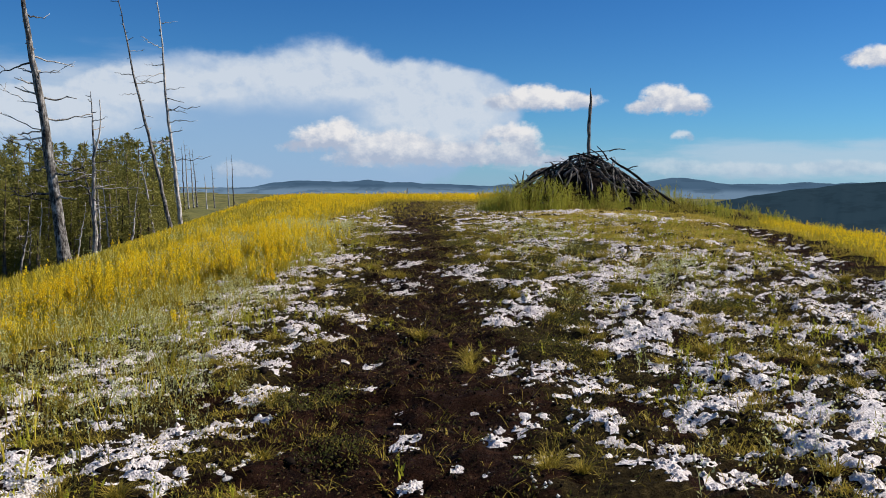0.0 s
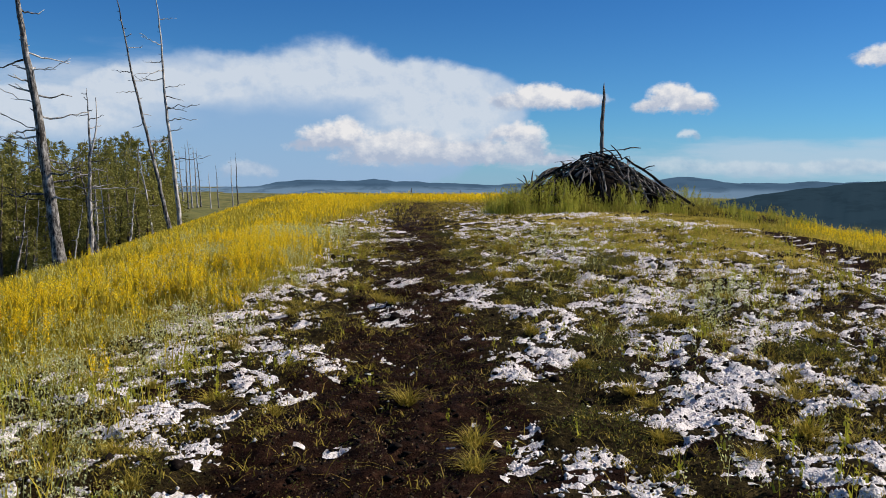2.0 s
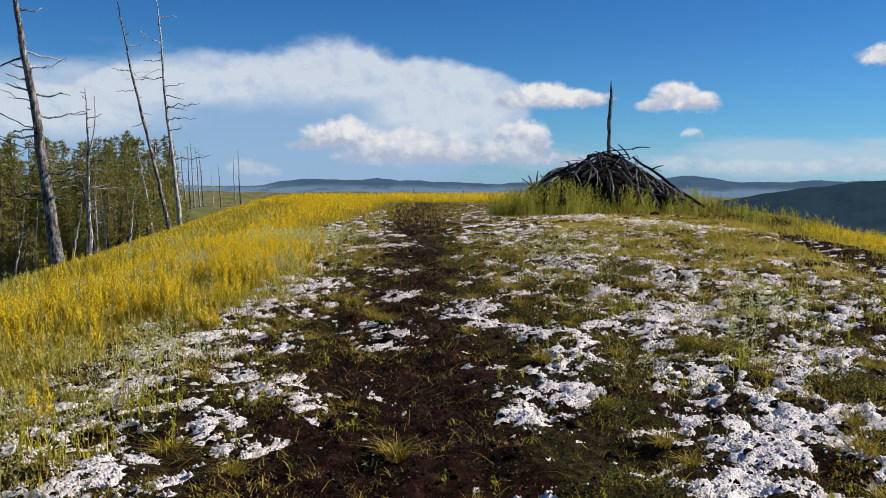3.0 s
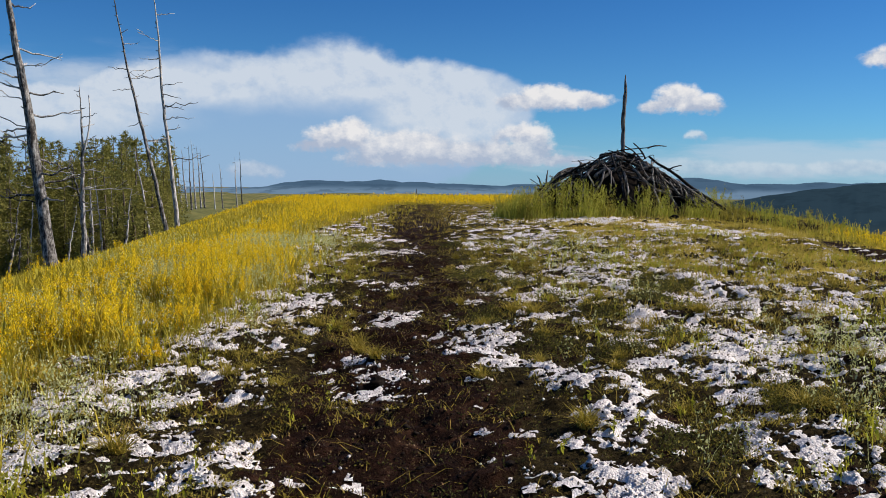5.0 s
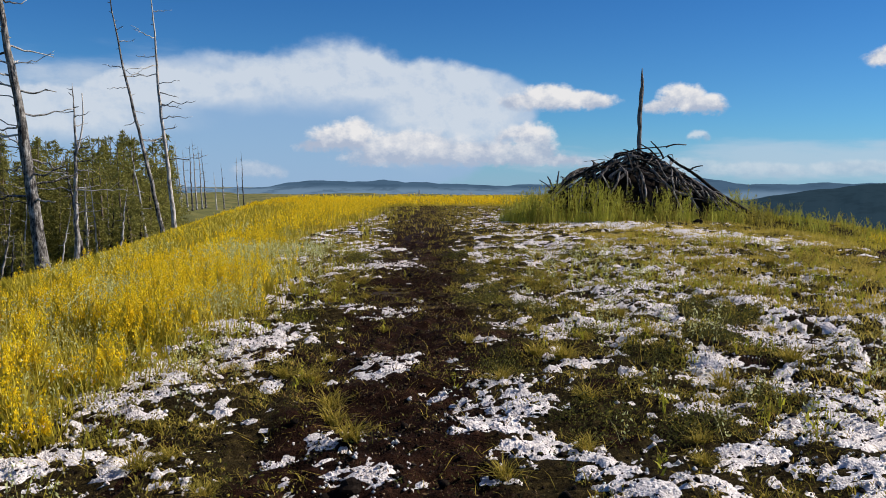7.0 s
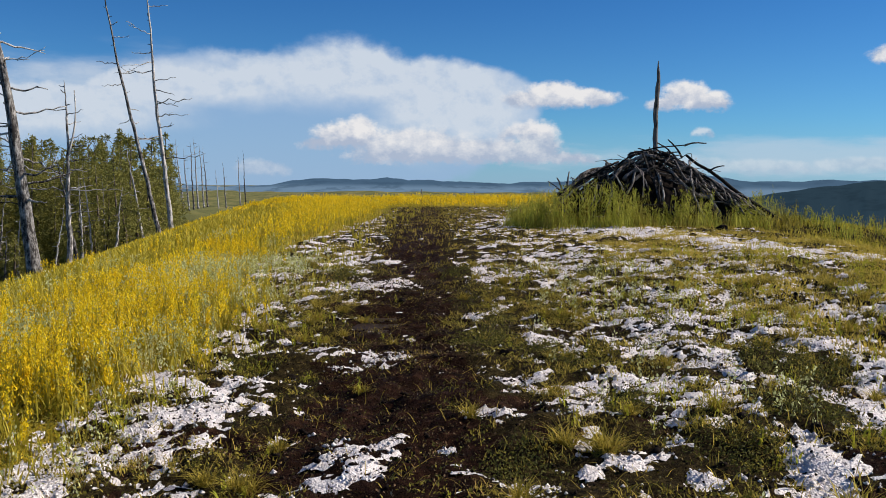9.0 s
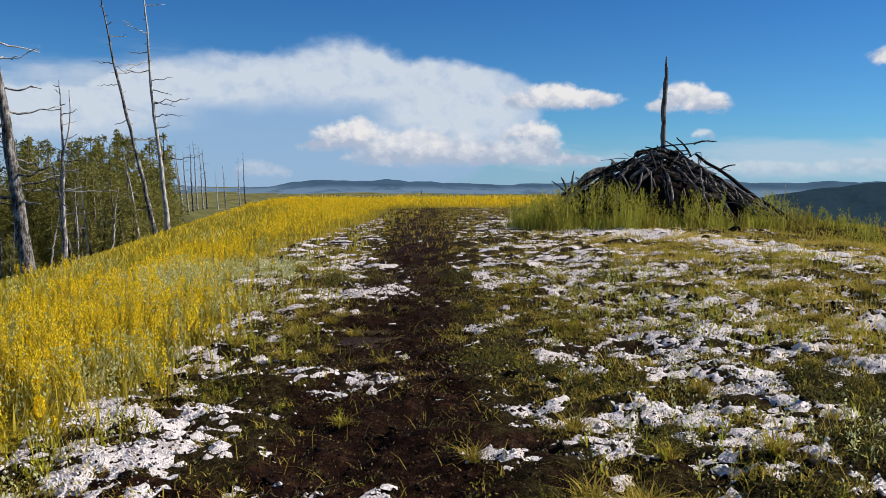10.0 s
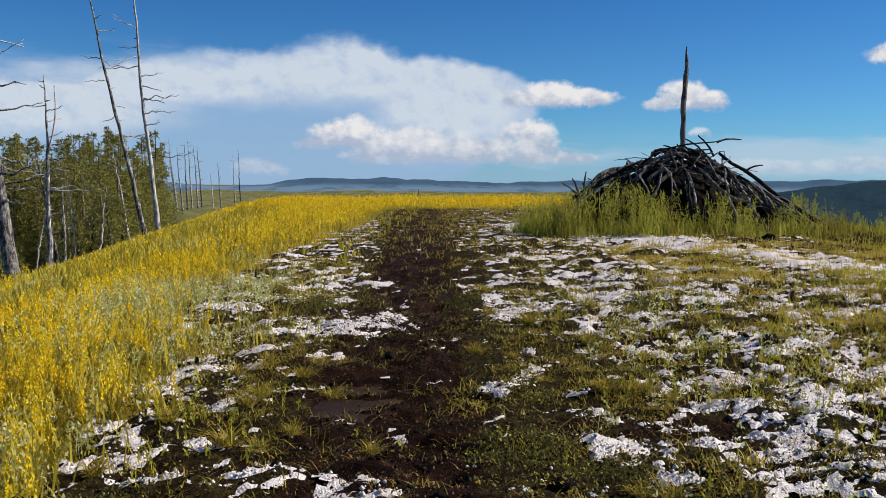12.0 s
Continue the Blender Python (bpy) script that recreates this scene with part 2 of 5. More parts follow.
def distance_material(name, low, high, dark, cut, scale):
    """Hills so far off that the air veils them: a plain glowing backdrop, the haze painted into its emission colour."""
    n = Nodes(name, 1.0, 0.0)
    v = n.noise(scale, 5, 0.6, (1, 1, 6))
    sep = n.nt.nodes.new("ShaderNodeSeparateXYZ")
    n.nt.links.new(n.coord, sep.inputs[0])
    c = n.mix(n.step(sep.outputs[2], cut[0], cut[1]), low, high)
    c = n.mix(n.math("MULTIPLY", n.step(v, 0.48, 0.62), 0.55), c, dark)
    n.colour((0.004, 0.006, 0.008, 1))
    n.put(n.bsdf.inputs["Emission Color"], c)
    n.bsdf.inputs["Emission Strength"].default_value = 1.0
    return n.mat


GROUND, HAIL, STONE, WATER = ground_material(), hail_material(), stone_material(), water_material()
GRASS = plant_material("short_grass", (0.0, (0.045, 0.040, 0.007)), (0.3, (0.20, 0.158, 0.020)), (0.6, (0.46, 0.350, 0.058)), (0.8, (0.30, 0.17, 0.055)), (1.0, (0.62, 0.50, 0.23)))
GREEN = plant_material("green_herb", (0.0, (0.045, 0.048, 0.010)), (0.5, (0.27, 0.222, 0.036)), (1.0, (0.56, 0.45, 0.095)))
STALK = plant_material("meadow_stalk", (0.0, (0.21, 0.20, 0.020)), (0.5, (0.44, 0.355, 0.036)), (1.0, (0.64, 0.49, 0.10)))
FLOWER = plant_material("yellow_blossom", (0.0, (0.62, 0.38, 0.010)), (0.5, (0.84, 0.61, 0.018)), (1.0, (0.92, 0.76, 0.05)), glow=0.45)
SILVER = plant_material("silver_herb", (0.0, (0.33, 0.35, 0.12)), (0.5, (0.56, 0.56, 0.25)), (1.0, (0.74, 0.72, 0.42)), glow=0.45)
STRAW = plant_material("dry_grass", (0.0, (0.26, 0.20, 0.028)), (0.5, (0.56, 0.42, 0.065)), (1.0, (0.74, 0.60, 0.20)))
LITTER = plant_material("leaf_litter", (0.0, (0.008, 0.005, 0.003)), (0.35, (0.045, 0.026, 0.015)), (0.52, (0.115, 0.092, 0.028)), (0.66, (0.16, 0.092, 0.050)), (0.90, (0.40, 0.31, 0.19)), glow=0.15)
WEED = plant_material("tall_weed", (0.0, (0.15, 0.17, 0.022)), (0.5, (0.38, 0.37, 0.050)), (1.0, (0.64, 0.55, 0.12)))
DARKHERB = plant_material("dark_herb", (0.0, (0.022, 0.022, 0.008)), (0.45, (0.078, 0.076, 0.017)), (0.75, (0.165, 0.155, 0.034)), (1.0, (0.28, 0.215, 0.075)))
SPROUT = plant_material("lime_sprout", (0.0, (0.20, 0.22, 0.020)), (0.5, (0.42, 0.40, 0.035)), (0.8, (0.60, 0.50, 0.06)), (1.0, (0.52, 0.30, 0.05)))
NEEDLE = plant_material("conifer_needles", (0.0, (0.080, 0.088, 0.026)), (0.5, (0.22, 0.205, 0.050)), (1.0, (0.39, 0.335, 0.095)), glow=0.4)
DEADWOOD = wood_material("weathered_deadwood", (0.035, 0.030, 0.028), (0.23, 0.212, 0.20), (0.50, 0.47, 0.45), 3.0, 0.85)
STICKWOOD = wood_material("old_stick_wood", (0.012, 0.010, 0.009), (0.035, 0.029, 0.026), (0.19, 0.165, 0.15), 4.0)
PALESTICK = wood_material("bleached_stick_wood", (0.03, 0.026, 0.023), (0.13, 0.115, 0.10), (0.36, 0.32, 0.29), 4.0)
BARK = wood_material("conifer_bark", (0.03, 0.022, 0.017), (0.10, 0.075, 0.058), (0.20, 0.16, 0.13), 2.5)
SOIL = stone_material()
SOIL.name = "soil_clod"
# paler blue low on the far hills paints the haze band into the glow
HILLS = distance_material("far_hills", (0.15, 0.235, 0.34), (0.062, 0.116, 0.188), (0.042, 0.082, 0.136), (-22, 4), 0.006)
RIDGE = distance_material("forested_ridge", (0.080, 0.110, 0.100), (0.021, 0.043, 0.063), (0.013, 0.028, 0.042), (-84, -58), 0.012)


# ---------------------------------------------------------------- fields over the plan
def hash01(i, j, seed):
    h = (i.astype(np.int64) * 374761393 + j.astype(np.int64) * 668265263 + seed * 1442695041) & 0xFFFFFFFF
    h = ((h ^ (h >> 13)) * 1274126177) & 0xFFFFFFFF
    return ((h ^ (h >> 16)) & 0xFFFFFF) / float(0xFFFFFF)


def vnoise(x, y, seed=0):
    i, j = np.floor(x), np.floor(y)
    u, v = x - i, y - j
    u, v = u * u * (3 - 2 * u), v * v * (3 - 2 * v)
    a, b = hash01(i, j, seed), hash01(i + 1, j, seed)
    c, d = hash01(i, j + 1, seed), hash01(i + 1, j + 1, seed)
    return (a * (1 - u) + b * u) * (1 - v) + (c * (1 - u) + d * u) * v


def fbm(x, y, seed=0, octaves=4):
    out, amp, total = 0.0, 1.0, 0.0
    for o in range(octaves):
        out = out + amp * vnoise(x * 2 ** o + 17.3 * o, y * 2 ** o - 9.1 * o, seed + o)
        total += amp
        amp *= 0.55
    return out / total


def smooth(v, lo, hi):
    t = np.clip((v - lo) / (hi - lo), 0, 1)
    return t * t * (3 - 2 * t)


def soft_drop(d, k, r):
    """A slope of grade k that begins softly where d passes nought."""
    d = np.maximum(d, 0)
    return k * np.where(d < r, d * d / (2 * r), d - r / 2)


def track_x(y):
    return np.interp(y, [0, 8, 14, 22, 30, 64, 100], [-0.35, -0.35, -0.40, -0.62, -1.0, -2.3, -3.6])


def rut_x(y):
    return np.interp(y, [2, 11, 20, 23, 26, 40], [5.0, 5.3, 7.1, 7.6, 8.7, 13.5])


def left_edge(y):
    return np.interp(y, [0, 25, 38, 66, 95], [-4.5, -4.7, -5.9, -10.4, -16.0])


def large_form(x, y):
    z = np.interp(y, [-60, 0, 10, 14, 20, 30, 64, 96, 112, 150, 300, 1000, 1600, 4700],
                  [-1.5, -0.10, 0.10, 0.24, 0.31, 0.37, 0.38, 0.38, -0.2, -5.0, -34, -115, -120, -12])
    left = np.interp(y, [0, 14, 25, 60], [0.05, 0.05, 0.03, 0.015])
    right = np.interp(y, [0, 20, 31, 40, 55], [0.032, 0.034, 0.048, 0.048, 0.0])
    z = z + left * np.clip(x, -9, 0) + right * np.clip(x, 0, 5.2)
    xl = left_edge(y)
    xr = np.interp(y, [0, 20, 27, 32, 36, 39, 96], [10.5, 11.0, 11.0, 11.0, 11.0, 11.2, 11.0])
    fade = 1 - smooth(y, 105, 900)
    drop = soft_drop(xl - x, 0.33, 5.5) + soft_drop(x - xr, 0.22, 2.5) + 0.11 * np.clip(x - 7.4, 0, 3.6) * smooth(x, 7.4, 9.0) * (1 - smooth(y, 33, 38))
    z = z - np.minimum(drop, 75.0) * fade
    lift = np.exp(-((x + 72 + (y - 260) * 0.1) / 45) ** 2) * smooth(y, 150, 215) * (1 - smooth(y, 270, 340))
    z = z * (1 - lift) + lift * (-4.6)
    rough = smooth(np.hypot(x, y), 150, 600)
    return z + rough * 14 * (fbm(x / 260, y / 260, 50, 3) - 0.5)


def bare_field(x, y):
    """1 on the trodden, wet soil of the track, 0 on turf."""
    wob = 0.5 * (fbm(x / 0.7, y / 1.1, 3) - 0.5)
    d = np.abs(x - track_x(y) + wob)
    half = np.interp(y, [0, 6, 14, 25, 64, 68], [0.85, 0.85, 0.62, 0.55, 0.9, 0.0])
    b = 1 - smooth(d, half * 0.55, half * 1.5)
    r = np.abs(x - rut_x(y) + wob * 0.8)
    b = np.maximum(b, (1 - smooth(r, 0.15, 0.5)) * (1 - smooth(y, 24, 30)))
    return np.maximum(b, 0.75 * smooth(fbm(x / 0.45, y / 0.45, 9), 0.54, 0.70) * (1 - meadow_field(x, y)))


def meadow_edge(y):
    return np.interp(y, [0, 4, 8, 12, 14, 16, 18, 20, 23, 30, 40, 64], [-3.3, -3.3, -3.6, -2.9, -2.5, -2.1, -2.0, -2.4, -3.3, -3.7, -3.5, -4.0])


def meadow_field(x, y):
    """1 where tall flowering plants stand."""
    edge = meadow_edge(y)
    wob = 1.3 * (fbm(x / 1.2, y / 1.6, 21) - 0.5)
    m = smooth(edge + wob - x, -0.2, 0.7)
    far = smooth(y + 4 * (fbm(x / 3, y / 3, 33) - 0.5), 62, 68)
    right = smooth(x - rut_x(y) + wob * 0.6, 0.5, 1.2)
    return np.maximum(np.maximum(m, far), right)


PUDDLE = (-0.78, 19.55)


def puddle_field(x, y):
    """1 in the hollow where water stands on the track."""
    d = np.hypot((x - PUDDLE[0]) / 0.34, (y - PUDDLE[1]) / 0.70) + 0.7 * (fbm(x / 0.3, y / 0.4, 68, 2) - 0.5)
    return 1 - smooth(d, 0.7, 1.15)


def rut_field(x, y):
    """1 in the second rut, beyond the hail."""
    return np.exp(-((x - rut_x(y) + 0.35 * (fbm(x / 0.8, y / 1.1, 5, 2) - 0.5)) / 0.36) ** 2) * (1 - smooth(y, 25, 29))


def nearness(y):
    return 1 - smooth(np.abs(y - 13), 17, 32)


def hollows(x, y):
    """Shallow humps and hollows half a metre wide."""
    return nearness(y) * 0.15 * (fbm(x / 0.55, y / 0.55, 64, 2) - 0.5) - 0.07 * rut_field(x, y)


def clods(x, y, bare):
    fine = 0.095 * (fbm(x / 0.15, y / 0.15, 60, 2) - 0.5) + 0.032 * (vnoise(x / 0.06, y / 0.06, 66) - 0.5)
    return nearness(y) * (fine * (0.8 + 0.4 * bare) - 0.03 * bare - 0.045 * puddle_field(x, y))


def ground_height(x, y):
    x, y = np.asarray(x, float), np.asarray(y, float)
    return large_form(x, y) + hollows(x, y) + clods(x, y, bare_field(x, y))


def gz(x, y):
    return float(ground_height(np.array([x]), np.array([y]))[0])


# ---------------------------------------------------------------- mesh helpers
def mesh_from(name, verts, faces, material, smooth_shade=False):
    me = bpy.data.meshes.new(name)
    verts, faces = np.asarray(verts, np.float32), np.asarray(faces, np.int32)
    me.vertices.add(len(verts))
    me.vertices.foreach_set("co", verts.ravel())
    k = faces.shape[1]
    me.loops.add(faces.size)
    me.loops.foreach_set("vertex_index", faces.ravel())
    me.polygons.add(len(faces))
    me.polygons.foreach_set("loop_start", np.arange(0, faces.size, k, dtype=np.int32))
    me.polygons.foreach_set("loop_total", np.full(len(faces), k, np.int32))
    me.update(calc_edges=True)
    me.materials.append(material)
    if smooth_shade:
        me.polygons.foreach_set("use_smooth", np.ones(len(faces), bool))
    return me


def stuff(name, verts, faces, material, label, category, smooth_shade=False):
    return tagged(new(name, mesh_from(name, verts, faces, material, smooth_shade)), label, category, kind="stuff")


def part(name, me, parent, label=""):
    ob = new(name, me)
    ob.parent = parent
    return tagged(ob, label)


def tube(points, radii, sides=7, wobble=0.0, seed=0):
    """Vertices and quads of a tapered, slightly uneven rod along points."""
    p = np.asarray(points, float)
    r = np.asarray(radii, float)
    t = np.gradient(p, axis=0)
    t /= np.linalg.norm(t, axis=1)[:, None] + 1e-9
    ref = np.array([0.0, 1.0, 0.0]) if abs(t[:, 2]).mean() > 0.6 else np.array([0.0, 0.0, 1.0])
    a = np.cross(t, ref)
    a /= np.linalg.norm(a, axis=1)[:, None] + 1e-9
    b = np.cross(t, a)
    rng = np.random.default_rng(seed)
    ang = np.linspace(0, 2 * np.pi, sides, endpoint=False)
    rr = r[:, None] * (1 + wobble * rng.uniform(-1, 1, (len(p), sides)))
    v = p[:, None] + rr[..., None] * (np.cos(ang)[None, :, None] * a[:, None] + np.sin(ang)[None, :, None] * b[:, None])
    n = len(p)
    i = np.arange(n - 1)[:, None] * sides
    k = np.arange(sides)[None, :]
    k2 = (k + 1) % sides
    f = np.stack([i + k, i + k2, i + sides + k2, i + sides + k], -1).reshape(-1, 4)
    v = v.reshape(-1, 3)
    caps = []
    for ring, flip in ((0, True), ((n - 1) * sides, False)):
        c = len(v)
        v = np.vstack([v, p[0] if flip else p[-1]])
        for s in range(sides):
            q = [ring + s, ring + (s + 1) % sides, c, c]
            caps.append(q[::-1] if flip else q)
    caps = [[q[0], q[1], q[2], q[3]] for q in caps]
    return v, f, caps


def rod_mesh(name, points, radii, material, sides=7, wobble=0.0, seed=0):
    v, f, _ = tube(points, radii, sides, wobble, seed)
    me = bpy.data.meshes.new(name)
    n = len(points)
    ends = [tuple(range(sides))[::-1], tuple(range((n - 1) * sides, n * sides))]
    me.from_pydata([tuple(q) for q in v[:n * sides]], [], [tuple(int(s) for s in q) for q in f] + ends)
    me.materials.append(material)
    for q in me.polygons:
        q.use_smooth = len(q.vertices) == 4
    me.update()
    return me


def blades(rng, x, y, z, height, width, lean, bend=0.5):
    """Grass blades at the points given: five corners, three faces each."""
    n = len(x)
    az = rng.uniform(0, 2 * np.pi, n)
    ln = lean * rng.uniform(0.2, 1.0, n)
    d = np.stack([np.cos(az), np.sin(az)], -1)
    side = np.stack([-d[:, 1], d[:, 0]], -1)
    tw = rng.uniform(-0.9, 0.9, n)
    side = np.stack([side[:, 0] * np.cos(tw) - side[:, 1] * np.sin(tw), side[:, 0] * np.sin(tw) + side[:, 1] * np.cos(tw)], -1)
    base = np.stack([x, y, z], -1)

    def at(f, w):
        off = d * (ln * height * (f * (1 - bend) + bend * f * f))[:, None]
        c = base + np.concatenate([off, (height * f * (1 - 0.35 * ln * f))[:, None]], 1)
        s = np.concatenate([side * (width * w)[:, None], np.zeros((n, 1))], 1)
        return c - s, c + s

    w1 = np.ones(n)
    a, b = at(0.0, w1)
    c, e = at(0.55, w1 * 0.8)
    tip, _ = at(1.0, w1 * 0.0)
    v = np.stack([a, b, c, e, tip], 1).reshape(-1, 3)
    o = np.arange(n)[:, None] * 5
    f = np.concatenate([o + np.array([[0, 1, 3]]), o + np.array([[0, 3, 2]]), o + np.array([[2, 3, 4]])], 0)
    return v, f


def leaflets(rng, c, size, up=0.3):
    """Small four-cornered leaves or petals, turned at random, at the centres given."""
    n = len(c)
    a = rng.normal(size=(n, 3))
    a[:, 2] += up
    a /= np.linalg.norm(a, axis=1)[:, None]
    b = np.cross(a, rng.normal(size=(n, 3)))
    b /= np.linalg.norm(b, axis=1)[:, None]
    s = (size * rng.uniform(0.6, 1.3, n))[:, None]
    v = np.stack([c - a * s, c + b * s * 0.5, c + a * s, c - b * s * 0.5], 1).reshape(-1, 3)
    f = np.arange(n)[:, None] * 4 + np.array([[0, 1, 2, 3]])
    return v, f


def joined(parts):
    vs, fs, o = [], [], 0
    for v, f in parts:
        vs.append(v), fs.append(f + o)
        o += len(v)
    return np.concatenate(vs), np.concatenate(fs)


def quads_to_tris(f):
    return np.concatenate([f[:, [0, 1, 2]], f[:, [0, 2, 3]]])


# ---------------------------------------------------------------- ground, one sheet
def spaced(near_lo, near_hi, step, far, growth=1.13):
    up, s, v = [], step, near_hi
    while v < far:
        s = min(s * growth, 160)
        v += s
        up.append(v)
    down, s, v = [], step, near_lo
    while v > -far:
        s = min(s * growth, 160)
        v -= s
        down.append(v)
    return np.array(down[::-1] + list(np.arange(near_lo, near_hi + step / 2, step)) + up)


def build_ground():
    xs, ys = spaced(-3.6, 4.8, 0.055, 4700, 1.18), spaced(3.4, 22.0, 0.055, 4700, 1.09)
    X, Y = np.meshgrid(xs, ys)
    bare, meadow = bare_field(X, Y), meadow_field(X, Y)
    Z = ground_height(X, Y)
    nx, ny = len(xs), len(ys)
    i = (np.arange(ny - 1)[:, None] * nx + np.arange(nx - 1)[None, :]).ravel()
    me = mesh_from("ground", np.stack([X, Y, Z], -1).reshape(-1, 3), np.stack([i, i + 1, i + nx + 1, i + nx], -1), GROUND, True)
    far = np.maximum(smooth(Y, 104, 125), np.maximum(smooth(left_edge(Y) - 4.0 - X, 0, 5), smooth(X, 13, 20)))
    for name, field in (("bare", bare), ("meadow", meadow * (1 - far)), ("far", far)):
        me.attributes.new(name, "FLOAT", "POINT").data.foreach_set("value", field.ravel().astype(np.float32))
    tagged(new("ground", me), "dark wet soil and thin turf on a broad hilltop", "ground", kind="structure")


build_ground()


def build_distance():
    def range_of_hills(name, dist, a0, a1, n, profile, depth, material, label):
        az = np.linspace(a0, a1, n)
        rows = []
        for k, (back, f) in enumerate(((-depth, 0.0), (-depth * 0.6, 0.35), (-depth * 0.25, 0.8), (0, 1.0), (depth * 0.5, 0.4))):
            d = dist + back
            top = profile(az)
            low = -130.0
            z = low + (top - low) * f + (0 if f in (0, 1.0) else 1) * (fbm(az * 60, az * 0 + k * 5.3, 70 + k, 3) - 0.5) * depth * 0.04
            rows.append(np.stack([d * np.sin(az), d * np.cos(az), z], -1))
        v = np.concatenate(rows)
        i = (np.arange(len(rows) - 1)[:, None] * n + np.arange(n - 1)[None, :]).ravel()
        me = mesh_from(name, v, np.stack([i, i + 1, i + n + 1, i + n], -1), material, True)
        tagged(new(name, me), label, "hills", kind="structure")

    def far_top(az):
        h = 15 + 34 * (fbm(az * 19 + 3, az * 0, 81, 5) - 0.42) + 14 * smooth(az, 0.10, 0.24) + 10 * np.exp(-((az - 0.262) / 0.035) ** 2) + 5 * (fbm(az * 120, az * 0, 83, 3) - 0.5)
        return h - 30 * (1 - smooth(az, -0.26, -0.16))

    def near_top(az):
        return np.interp(az, [0.24, 0.309, 0.367, 0.418, 0.456, 0.6, 0.8], [-56, -25, -3, 10, 19, 26, 18]) + 6 * (fbm(az * 40, az * 0, 91, 3) - 0.5)

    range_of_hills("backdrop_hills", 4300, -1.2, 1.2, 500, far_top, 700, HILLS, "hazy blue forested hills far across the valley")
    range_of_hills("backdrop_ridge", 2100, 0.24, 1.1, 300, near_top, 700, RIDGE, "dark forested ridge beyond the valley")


build_distance()

# ---------------------------------------------------------------- heap of sticks round a pole
HEAP = Vector((6.26, 38.6, 0.0))
HEAP.z = gz(HEAP.x, HEAP.y) - 0.02


def bent(rng, a, b, sag=0.04, steps=7, bow=0.0):
    a, b = np.asarray(a, float), np.asarray(b, float)
    s = np.linspace(0, 1, steps)
    length = np.linalg.norm(b - a)
    p = a + (b - a) * s[:, None]
    p[:, 2] += bow * np.sin(np.pi * s)
    for _ in range(2):
        d = rng.normal(size=3)
        p += d * (length * sag * np.sin(np.pi * s * rng.uniform(0.6, 1.6)) * 0.5)[:, None]
    return p + rng.normal(size=p.shape) * length * 0.006


